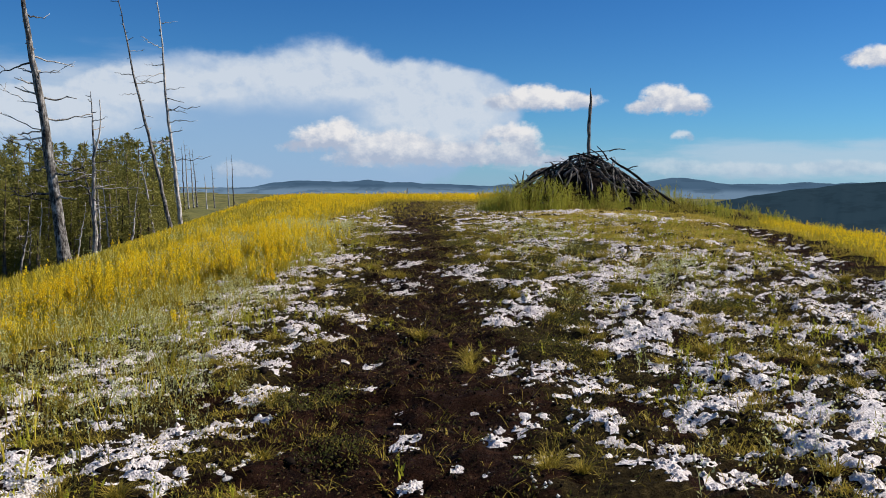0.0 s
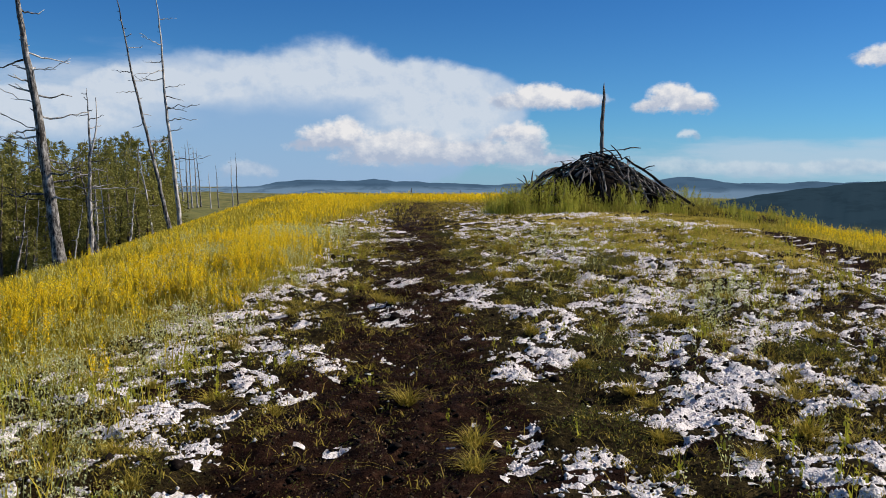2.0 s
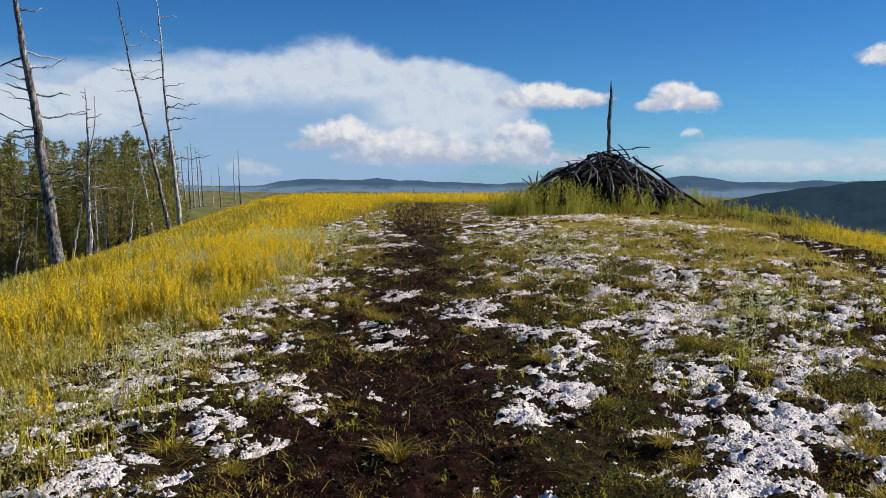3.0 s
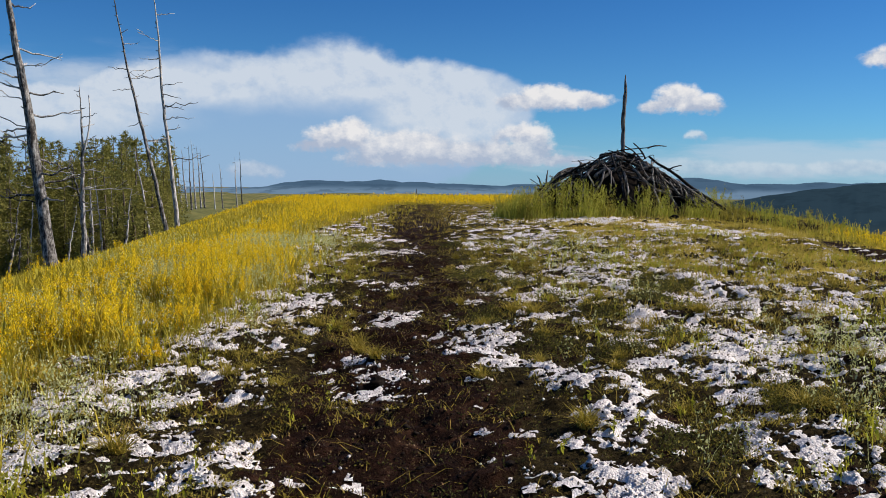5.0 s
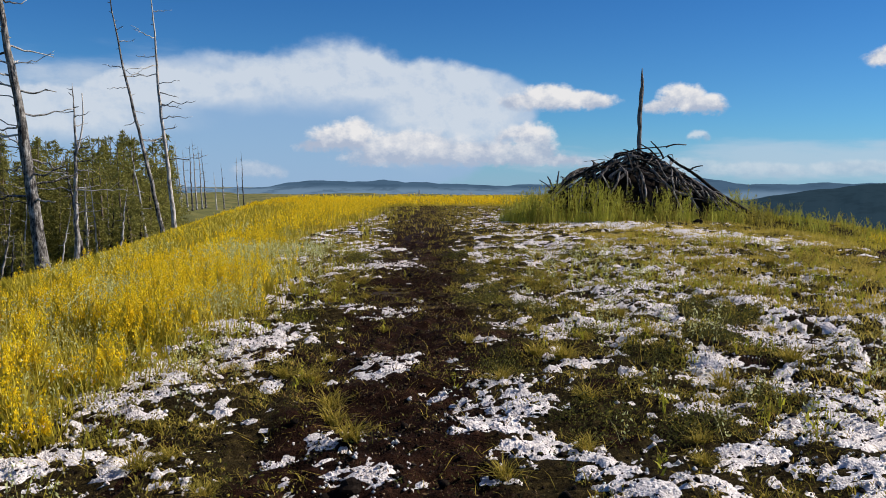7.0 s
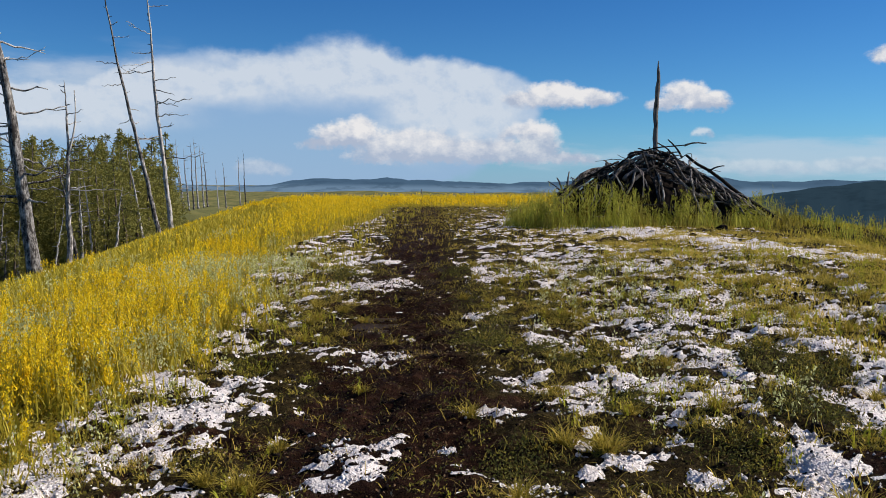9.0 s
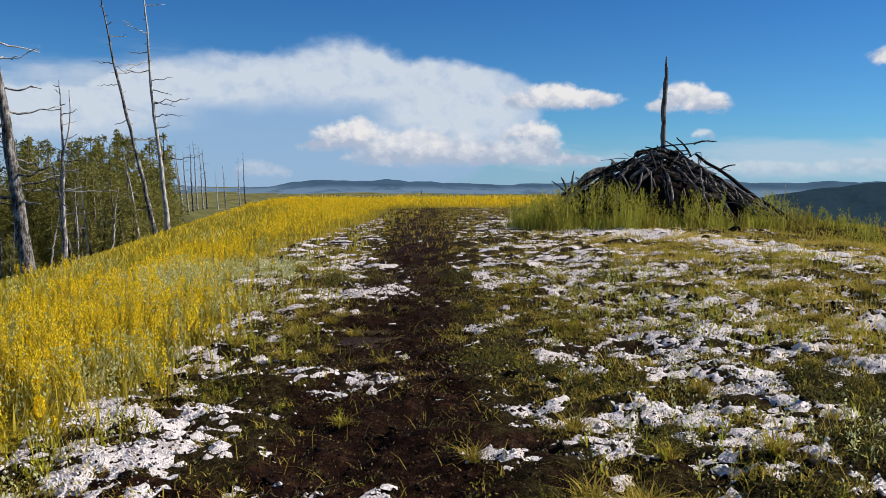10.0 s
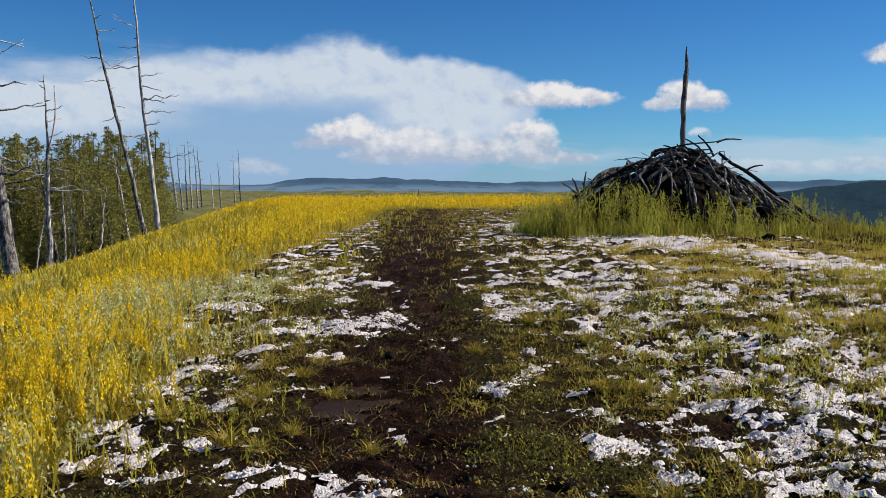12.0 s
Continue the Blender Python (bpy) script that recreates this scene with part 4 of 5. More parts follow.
drift(1.04, 17.52, 0.12, 0.17); drift(1.46, 18.23, 0.13, 0.23); drift(1.86, 18.26, 0.20, 0.30); drift(2.44, 19.02, 0.23, 0.32)
drift(2.52, 18.59, 0.12, 0.27); drift(2.02, 19.82, 0.22, 0.28); drift(1.66, 21.00, 0.20, 0.33); drift(2.04, 17.46, 0.09, 0.17)
drift(1.51, 17.54, 0.09, 0.13); drift(2.02, 24.36, 0.29, 0.52); drift(1.28, 22.30, 0.15, 0.30); drift(2.91, 23.67, 0.27, 0.36)
drift(2.57, 21.45, 0.22, 0.29); drift(3.43, 21.19, 0.21, 0.30); drift(3.50, 22.50, 0.15, 0.29)
drift(2.00, 14.46, 0.24, 0.35); drift(0.91, 15.77, 0.16, 0.28); drift(-0.60, 14.86, 0.20, 0.15); drift(-0.55, 14.43, 0.14, 0.09)
drift(-1.85, 16.08, 0.20, 0.32); drift(-2.26, 14.72, 0.26, 0.22); drift(-2.42, 16.87, 0.14, 0.20); drift(0.57, 16.58, 0.18, 0.14)
drift(2.14, 16.95, 0.23, 0.33); drift(1.23, 16.24, 0.17, 0.17); drift(1.70, 15.63, 0.23, 0.18); drift(0.88, 14.43, 0.17, 0.09)
drift(0.42, 14.10, 0.11, 0.12); drift(2.67, 15.59, 0.17, 0.15); drift(3.46, 19.09, 0.18, 0.33); drift(4.19, 19.57, 0.19, 0.37)
drift(0.49, 16.55, 0.18, 0.13); drift(0.90, 16.13, 0.11, 0.12); drift(1.25, 16.41, 0.12, 0.18); drift(1.47, 16.18, 0.14, 0.15)
drift(-0.56, 17.36, 0.14, 0.21); drift(-0.92, 17.15, 0.14, 0.12); drift(-2.24, 16.55, 0.18, 0.25); drift(-1.75, 16.60, 0.15, 0.23)
drift(1.87, 16.32, 0.14, 0.16); drift(2.25, 16.58, 0.09, 0.18); drift(2.16, 17.33, 0.19, 0.30); drift(1.81, 18.10, 0.22, 0.25)
drift(2.45, 18.90, 0.18, 0.21)
drift(1.11, 10.53, 0.12, 0.12); drift(1.34, 10.15, 0.10, 0.12); drift(1.98, 10.20, 0.13, 0.24); drift(1.36, 11.07, 0.13, 0.15)
drift(2.11, 11.25, 0.19, 0.21); drift(2.38, 10.70, 0.08, 0.19); drift(2.93, 12.24, 0.16, 0.27); drift(2.12, 11.91, 0.19, 0.20)
drift(1.63, 12.18, 0.20, 0.26); drift(2.35, 13.04, 0.23, 0.35); drift(-1.26, 10.50, 0.15, 0.18); drift(-2.60, 11.46, 0.22, 0.23)
drift(-2.25, 11.60, 0.18, 0.16); drift(-2.44, 10.89, 0.13, 0.12); drift(-2.36, 12.57, 0.17, 0.22); drift(0.94, 7.14, 0.11, 0.10)
drift(1.50, 7.72, 0.19, 0.19); drift(1.98, 8.38, 0.13, 0.44); drift(2.61, 9.77, 0.07, 0.44); drift(3.37, 10.79, 0.15, 0.30)
drift(2.81, 8.87, 0.16, 0.25); drift(2.74, 8.07, 0.10, 0.25); drift(-1.91, 8.17, 0.17, 0.23); drift(-2.96, 9.09, 0.12, 0.18)
drift(-2.87, 9.56, 0.22, 0.21); drift(-2.47, 10.25, 0.19, 0.26); drift(-2.79, 11.72, 0.23, 0.32); drift(-1.45, 9.43, 0.11, 0.14)
drift(-1.29, 10.36, 0.15, 0.23); drift(-0.96, 9.62, 0.11, 0.19); drift(0.88, 11.92, 0.15, 0.18)

GX0, GY0, GSTEP, GNX, GNY = -5.0, 2.0, 0.04, 300, 680


def drift_grid():
    X, Y = np.meshgrid(GX0 + GSTEP * np.arange(GNX), GY0 + GSTEP * np.arange(GNY))
    g = np.full(X.shape, -1.0)
    for x, y, rx, ry in DRIFTS:
        g = np.maximum(g, 1 - np.hypot((X - x) / (rx * 1.3 + 0.04), (Y - y) / (ry * 1.15 + 0.05)))
    return g


DRIFT_GRID = drift_grid()


def drift_field(x, y):
    u, v = np.clip((x - GX0) / GSTEP, 0, GNX - 1.001), np.clip((y - GY0) / GSTEP, 0, GNY - 1.001)
    i, j = u.astype(int), v.astype(int)
    u, v = u - i, v - j
    g = DRIFT_GRID
    return (g[j, i] * (1 - u) + g[j, i + 1] * u) * (1 - v) + (g[j + 1, i] * (1 - u) + g[j + 1, i + 1] * u) * v


def dry_field(x, y):
    """1 where straw-coloured grass stands thick, between the track and the heap."""
    return smooth(x - np.interp(y, [12, 20, 30], [3.8, 2.6, 2.4]) + 1.2 * (fbm(x / 0.9, y / 0.9, 190) - 0.5), 0.0, 0.8) * smooth(y, 13, 16) * (1 - smooth(y, 30, 33)) * (1 - smooth(x - rut_x(y), -0.6, -0.2))


def spot(x, y, x0, y0, rx, ry):
    return np.exp(-((x - x0) / rx) ** 2 - ((y - y0) / ry) ** 2)


MATS = []


def mat(x, y, r):
    """A cushion of dark leafy herbs: its middle and half its width."""
    MATS.append((x, y, r))


mat(0.39, 14.5, 0.26); mat(0.90, 12.9, 0.30); mat(2.30, 15.3, 0.34); mat(2.50, 14.6, 0.26); mat(0.28, 18.0, 0.34); mat(0.45, 19.4, 0.22); mat(-0.03, 24.0, 0.30); mat(2.11, 23.4, 0.34)
mat(-1.88, 24.0, 0.36); mat(2.70, 16.8, 0.42); mat(1.19, 15.6, 0.24); mat(-0.93, 6.2, 0.30); mat(-0.60, 5.0, 0.24); mat(1.07, 7.6, 0.26); mat(2.80, 16.4, 0.30); mat(1.00, 17.1, 0.22)
mat(1.64, 14.6, 0.30); mat(1.52, 12.7, 0.30); mat(1.47, 10.2, 0.32); mat(1.25, 9.0, 0.28); mat(2.35, 11.0, 0.34); mat(2.1, 13.3, 0.26); mat(3.1, 9.6, 0.40); mat(-1.75, 17.2, 0.26); mat(0.75, 17.6, 0.24)


def mat_field(x, y):
    out = 0.0 * x
    for x0, y0, r in MATS:
        out = np.maximum(out, spot(x, y, x0, y0, r, r * 1.15))
    return out


def hail_mask(x, y):
    """How thickly hail lies: above nought it covers the soil."""
    meadow = meadow_field(x, y)
    t = x - track_x(y)
    crumb = 0.70 * (fbm(x / 0.075, y / 0.07, 120, 2) - 0.5) + 0.24 * (vnoise(x / 0.034, y / 0.034, 122) - 0.5) - 0.012 - 0.07 * (1 - smooth(np.abs(t), 0.3, 1.0)) * smooth(y, 4, 5)
    cover = np.interp(t, [-4.5, -2.6, -1.7, -1.0, -0.5, 0.3, 0.9, 1.6, 2.4, 3.2, 5.0, 7.5], [-0.25, 0.12, 0.08, -0.05, -0.26, -0.26, -0.16, -0.03, 0.07, 0.14, 0.12, -0.12])
    cover = cover - 0.25 * smooth(meadow, 0.5, 1.0) + 0.04 * smooth(y, 23, 27) - 0.08 * smooth(y, 40, 60)
    back = (fbm(x / 0.27, y / 0.24, 101, 4) - 0.5) * 1.1 + cover * 0.8 - 0.130 - 0.13 * smooth(y, 23, 30) - 0.05 * smooth(y, 36, 44) - 0.01 * dry_field(x, y) + rut_field(x, y) * (0.26 * fbm(x / 0.5, y / 1.6, 111, 2) - 0.02) - 0.5 * smooth(x - rut_x(y), 0.35, 0.6)
    band = np.exp(-((x - np.interp(y, [24, 26, 32, 38, 45], [7.4, 6.4, 4.9, 3.1, 1.5])) / 0.75) ** 2) * smooth(y, 24, 26) * (1 - smooth(y, 40, 46))
    laid = 0.46 * drift_field(x, y) + 0.44 * (fbm(x / 0.24, y / 0.22, 107, 3) - 0.5) - 0.092 - 0.03 * smooth(x, -1.0, 0.0) * (1 - smooth(x, 1.6, 2.4)) * (1 - smooth(y, 14, 17) + 2.2 * (1 - smooth(y, 6, 8)))
    return np.maximum(back + 0.60 * band, laid) + crumb - 0.40 * smooth(mat_field(x, y) + 0.5 * (fbm(x / 0.12, y / 0.12, 113, 2) - 0.5), 0.35, 0.70)


def hail_height(x, y, m):
    lumps = 0.036 * (fbm(x / 0.085, y / 0.085, 130, 2) - 0.5) + 0.016 * (vnoise(x / 0.036, y / 0.036, 131) - 0.5)
    return large_form(x, y) + hollows(x, y) - 0.03 * bare_field(x, y) * nearness(y) + smooth(m, -0.02, 0.20) * 0.030 - 0.012 + lumps * (1 - 0.5 * smooth(y, 24, 30)) + 0.006 * smooth(y, 23, 27)


def sheet(x0, x1, y0, y1, cell):
    xs, ys = np.arange(x0, x1, cell), np.arange(y0, y1, cell)
    X, Y = np.meshgrid(xs, ys)
    X = X + cell * 0.5 * (hash01(np.rint(X / cell), np.rint(Y / cell), 5) - 0.5)
    Y = Y + cell * 0.5 * (hash01(np.rint(X / cell), np.rint(Y / cell), 6) - 0.5)
    M = hail_mask(X, Y)
    Z = hail_height(X, Y, M)
    ny, nx = X.shape
    i = (np.arange(ny - 1)[:, None] * nx + np.arange(nx - 1)[None, :])
    on = (M[:-1, :-1] > -0.015) | (M[1:, 1:] > -0.015) | (M[1:, :-1] > -0.015) | (M[:-1, 1:] > -0.015)
    i = i[on]
    f = np.stack([i, i + 1, i + nx + 1, i + nx], -1)
    used, inv = np.unique(f, return_inverse=True)
    return np.stack([X, Y, Z], -1).reshape(-1, 3)[used], inv.reshape(-1, 4)


def grains(rng, c, r):
    """Small uneven eight-sided grains at the centres given."""
    n = len(c)
    o = np.array([[1, 0, 0], [-1, 0, 0], [0, 1, 0], [0, -1, 0], [0, 0, 1], [0, 0, -1]], float)
    v = c[:, None] + o[None] * (r[:, None] * rng.uniform(0.7, 1.25, (n, 6)))[..., None]
    f8 = np.array([[0, 2, 4], [2, 1, 4], [1, 3, 4], [3, 0, 4], [2, 0, 5], [1, 2, 5], [3, 1, 5], [0, 3, 5]])
    return v.reshape(-1, 3), (np.arange(n)[:, None, None] * 6 + f8[None]).reshape(-1, 3)


def build_hail():
    v, f = joined([sheet(-4.2, 5.9, -7.0, 3.6, 0.06), sheet(-4.2, 5.9, 3.6, 13.0, 0.024), sheet(-4.2, 7.6, 13.0, 20.0, 0.029), sheet(-4.2, 8.0, 20.0, 28.0, 0.037), sheet(-5.0, 9.0, 28.0, 44.0, 0.065), sheet(-5.0, 6.0, 44.0, 64.0, 0.11)])
    stuff("hail", v, f, HAIL, "white melting hail lying in patches on the soil", "hail", True)
    rng = np.random.default_rng(8)
    x, y = scatter(rng, -3.8, 6.0, 3.6, 27, 700000, lambda x, y: smooth(hail_mask(x, y), -0.07, 0.06) * np.interp(y, [3.6, 12, 24], [1.0, 0.8, 0.45]))
    n = min(len(x), 28000)
    x, y = x[:n], y[:n]
    r = rng.uniform(0.005, 0.013, n) + 0.007 * (rng.random(n) < 0.12)
    m = hail_mask(x, y)
    c = np.stack([x, y, np.maximum(ground_height(x, y), np.where(m > 0, hail_height(x, y, m), -9)) + r * 0.35], -1)
    v, f = grains(rng, c, r)
    stuff("hailstones", v, f, HAIL, "loose white hailstones strewn over the patches", "hail", True)


build_hail()


def lumps_mesh(rng, c, r):
    """Uneven little clods: octahedra split once and shaken."""
    n = len(c)
    o = np.array([[1, 0, 0], [-1, 0, 0], [0, 1, 0], [0, -1, 0], [0, 0, 1], [0, 0, -1],
                  [.7, .7, 0], [-.7, .7, 0], [-.7, -.7, 0], [.7, -.7, 0], [.7, 0, .7], [-.7, 0, .7], [0, .7, .7], [0, -.7, .7]], float)
    tri = np.array([[0, 6, 10], [6, 2, 12], [10, 12, 4], [6, 12, 10], [2, 7, 12], [7, 1, 11], [12, 11, 4], [7, 11, 12],
                    [1, 8, 11], [8, 3, 13], [11, 13, 4], [8, 13, 11], [3, 9, 13], [9, 0, 10], [13, 10, 4], [9, 10, 13],
                    [0, 5, 6], [6, 5, 2], [2, 5, 7], [7, 5, 1], [1, 5, 8], [8, 5, 3], [3, 5, 9], [9, 5, 0]])
    v = c[:, None] + o[None] * (r[:, None] * rng.uniform(0.45, 1.45, (n, 14)))[..., None] * rng.uniform(0.6, 1.3, (n, 1, 3)) * np.array([1, 1, 0.7])
    return v.reshape(-1, 3), (np.arange(n)[:, None, None] * 14 + tri[None]).reshape(-1, 3)


def build_clods():
    rng = np.random.default_rng(18)
    x, y = scatter(rng, -3.5, 6, 3, 24, 160000, lambda x, y: np.maximum(0.45 * bare_field(x, y), smooth(hail_mask(x, y), -0.10, -0.03) * (1 - 0.7 * smooth(hail_mask(x, y), -0.02, 0.04)) * 0.8 + 0.12) * (1 - meadow_field(x, y)) * np.interp(y, [3, 14, 24], [0.8, 0.6, 0.3]))
    n = min(len(x), 19000)
    x, y = x[:n], y[:n]
    z = ground_height(x, y)
    z = np.where(hail_mask(x, y) > 0.0, np.maximum(z, hail_height(x, y, hail_mask(x, y))), z)
    r = rng.uniform(0.012, 0.024, n) * (1 + 0.9 * (rng.random(n) < 0.10))
    big = np.arange(n) < 3000
    grit = np.where(rng.random(n) < 0.3, 0.012, 0.007)
    v, f = joined([lumps_mesh(rng, np.stack([x, y, z + r * 0.25], -1)[big], r[big]), grains(rng, np.stack([x, y, z + grit * 0.4], -1)[~big], grit[~big])])
    stuff("soil_clods", v, f, SOIL, "dark crumbs and clods of wet soil on the track", "soil")


build_clods()


def turf_density(x, y):
    p = smooth(fbm(x / 0.42, y / 0.42, 140), 0.45, 0.60)
    t = np.abs(x - track_x(y) - 0.45 * (1 - smooth(y, 13, 17))) * np.interp(y, [13, 17], [0.75, 1.0])
    return (0.04 + 0.96 * p) * np.interp(t, [0, 0.5, 1.0, 1.6], [0.06, 0.14, 0.6, 1.0]) * (1 - 0.9 * rut_field(x, y)) * (1 - 0.72 * smooth(hail_mask(x, y), -0.02, 0.04))


def build_turf():
    rng = np.random.default_rng(28)
    x, y = scatter(rng, -4.2, 6.0, 3.4, 14, 20000, turf_density)
    a = tufts(rng, x, y, 12, 0.036, 0.062, 0.0034, 1.5)
    x, y = scatter(rng, -4.5, 7.0, 14, 23, 20000, turf_density)
    b = tufts(rng, x, y, 10, 0.042, 0.064, 0.0037, 1.4)
    x, y = scatter(rng, -4.5, 8.0, 23, 30, 8000, turf_density)
    e = tufts(rng, x, y, 8, 0.06, 0.075, 0.0052, 1.2)
    x, y = scatter(rng, -5, 9.0, 30, 66, 11000, lambda x, y: np.maximum(turf_density(x, y), 0.25))
    c = tufts(rng, x, y, 4, 0.12, 0.12, 0.011, 1.1)
    # straw lying on the soil
    x, y = scatter(rng, -3.5, 5, 3.4, 22, 5000, lambda x, y: 0.9 - 0.6 * meadow_field(x, y))
    d = blades(rng, x, y, ground_height(x, y) + 0.012, rng.uniform(0.05, 0.14, len(x)), 0.0022 + 0 * x, 2.6)
    x, y = scatter(rng, -4.2, 5.5, -7, 3.4, 5000, turf_density)
    g = tufts(rng, x, y, 5, 0.06, 0.07, 0.006, 1.2)
    v, f = joined([a, b, c, d, e, g])
    stuff("short_grass", v, f, GRASS, "thin short grass, green and straw-coloured", "grass")
    # dry grass towards the heap
    x, y = scatter(rng, 1.2, 9, 13, 36, 17000, lambda x, y: 0.08 + dry_field(x, y) * smooth(fbm(x / 0.6, y / 0.6, 191), 0.44, 0.58))
    v, f = tufts(rng, x, y, 8, 0.06, 0.105, 0.0046, 0.9)
    stuff("dry_grass", v, f, STRAW, "ochre and straw-coloured dry grass", "grass")
    # leaf litter on the bare soil
    x, y = scatter(rng, -3.2, 4.5, 3.4, 24, 190000, lambda x, y: 0.30 + 0.70 * bare_field(x, y) - 0.6 * smooth(hail_mask(x, y), 0.0, 0.05))
    fx, fy = scatter(rng, -4, 5, 24, 66, 26000, lambda x, y: 0.15 + 0.85 * bare_field(x, y))
    x, y = np.concatenate([x, fx]), np.concatenate([y, fy])
    c = np.stack([x, y, ground_height(x, y) + rng.uniform(0.002, 0.022, len(x)) * (1 + y / 25)], -1)
    v, f = leaflets(rng, c, np.interp(y, [4, 22, 28, 60], [0.0068, 0.0090, 0.015, 0.026]) * rng.choice([0.6, 0.9, 1.3], len(y)), 0.8)
    stuff("leaf_litter", v, f, LITTER, "dead brown and olive leaf litter on wet soil", "leaf litter")
    # low leafy herbs in mats
    x, y = scatter(rng, -4.2, 6.5, 3.4, 26, 26000, lambda x, y: np.maximum(turf_density(x, y) * smooth(fbm(x / 0.45, y / 0.45, 150), 0.47, 0.58), np.maximum(0.4 * mat_field(x, y), 0.8 * smooth(track_x(y) - 1.35 - x, 0, 0.5) * smooth(fbm(x / 0.4, y / 0.4, 151), 0.40, 0.55))))
    k = np.repeat(np.arange(len(x)), 15)
    c = np.stack([x[k] + rng.normal(size=len(k)) * 0.04, y[k] + rng.normal(size=len(k)) * 0.04, 0 * k], -1)
    c[:, 2] = ground_height(c[:, 0], c[:, 1]) + rng.uniform(0.005, 0.075, len(k)) * np.repeat(rng.uniform(0.5, 1.4, len(x)), 15)
    v, f = leaflets(rng, c, 0.0095 + 0.00015 * c[:, 1], 0.6)
    stuff("low_herbs", v, f, GREEN, "low leafy green herbs between the hail", "herbs")
    def mats(x, y):
        loose = (0.16 + 0.84 * smooth(fbm(x / 0.30, y / 0.30, 152), 0.42, 0.58)) * np.interp(np.abs(x - track_x(y)), [0.2, 0.7, 1.2], [0.16, 0.45, 0.8]) * (1 - 0.92 * smooth(hail_mask(x, y), -0.04, 0.03))
        return loose * (1 - meadow_field(x, y)) * (1 - 0.7 * dry_field(x, y))

    x, y = scatter(rng, -3.6, 6, 3.5, 27, 14000, mats)
    mx, my = scatter(rng, -2.5, 4, 4, 25, 52000, lambda x, y: 0.8 * smooth(mat_field(x, y) + 0.4 * (fbm(x / 0.12, y / 0.12, 113, 2) - 0.5), 0.25, 0.65))
    x, y = np.concatenate([x, mx]), np.concatenate([y, my])
    k = np.repeat(np.arange(len(x)), 13)
    c = np.stack([x[k] + rng.normal(size=len(k)) * 0.035, y[k] + rng.normal(size=len(k)) * 0.035, 0 * k], -1)
    c[:, 2] = ground_height(c[:, 0], c[:, 1]) + rng.uniform(0.004, 0.06, len(k)) * np.repeat(rng.uniform(0.4, 1.5, len(x)) * (1 + 0.6 * mat_field(x, y)), 13)
    v, f = leaflets(rng, c, 0.0085 + 0.0001 * c[:, 1], 0.7)
    stuff("dark_herbs", v, f, DARKHERB, "dark green leafy herb mats on the hilltop", "herbs")


build_turf()


def flower_plants(rng, x, y, height, detail, petal):
    """Upright stalks with leaves below and a yellow plume above."""
    n = len(x)
    z = ground_height(x, y) - 0.01
    h = height * rng.uniform(0.5, 1.35, n) * (0.55 + 0.9 * fbm(x / 1.1, y / 1.4, 165, 3)) * (0.70 + 0.30 * smooth(x - left_edge(y), -1.0, 1.2))
    tilt = rng.normal(size=(n, 2)) * 0.10
    stalk = blades(rng, x, y, z, h, 0.0035 + 0.004 * (detail < 10) + 0 * x, 0.12)
    k = np.repeat(np.arange(n), detail)
    s = rng.uniform(0.42, 1.02, len(k))
    wid = 0.013 * (1.25 - s) * height / 0.4 + 0.006
    c = np.stack([x[k] + tilt[k, 0] * h[k] * s + rng.normal(size=len(k)) * wid, y[k] + tilt[k, 1] * h[k] * s + rng.normal(size=len(k)) * wid, z[k] + h[k] * s], -1)
    pet = leaflets(rng, c, petal * (1.2 - 0.4 * s), 2.2)
    m = np.repeat(np.arange(n), max(detail // 5, 3))
    bl = blades(rng, x[m] + rng.normal(size=len(m)) * 0.02, y[m] + rng.normal(size=len(m)) * 0.02, z[m] + h[m] * rng.uniform(0, 0.45, len(m)), h[m] * 0.34, 0.0075 + 0 * m, 0.8)
    return stalk, bl, pet


def silver_field(x, y):
    """1 where silvery wormwood stands thick in the meadow."""
    return np.maximum(np.maximum(spot(x, y, -4.3, 17.4, 0.75, 1.0), spot(x, y, -4.05, 23.2, 0.8, 1.6)), 0.8 * smooth(fbm(x / 1.3, y / 1.7, 173, 2), 0.60, 0.68) * (y < 34))


def meadow_colour(x, y):
    """How thickly the flowers stand: thin at the edge, none on the outer slope."""
    inner = smooth(meadow_edge(y) - x + 1.2 * (fbm(x / 0.8, y / 1.0, 166) - 0.5), 0.0, 0.9)
    outer = smooth(x - left_edge(y) + 1.6 * (fbm(x / 1.2, y / 1.2, 167) - 0.5), -1.3, 0.6)
    return np.maximum(inner, smooth(y, 60, 68)) * np.maximum(outer, smooth(y, 64, 75) * smooth(x, -24, -18)) * (0.12 + 0.88 * smooth(fbm(x / 0.9, y / 1.4, 160) + 0.08 * smooth(y, 26, 34), 0.42, 0.58)) * (1 - 0.85 * silver_field(x, y))


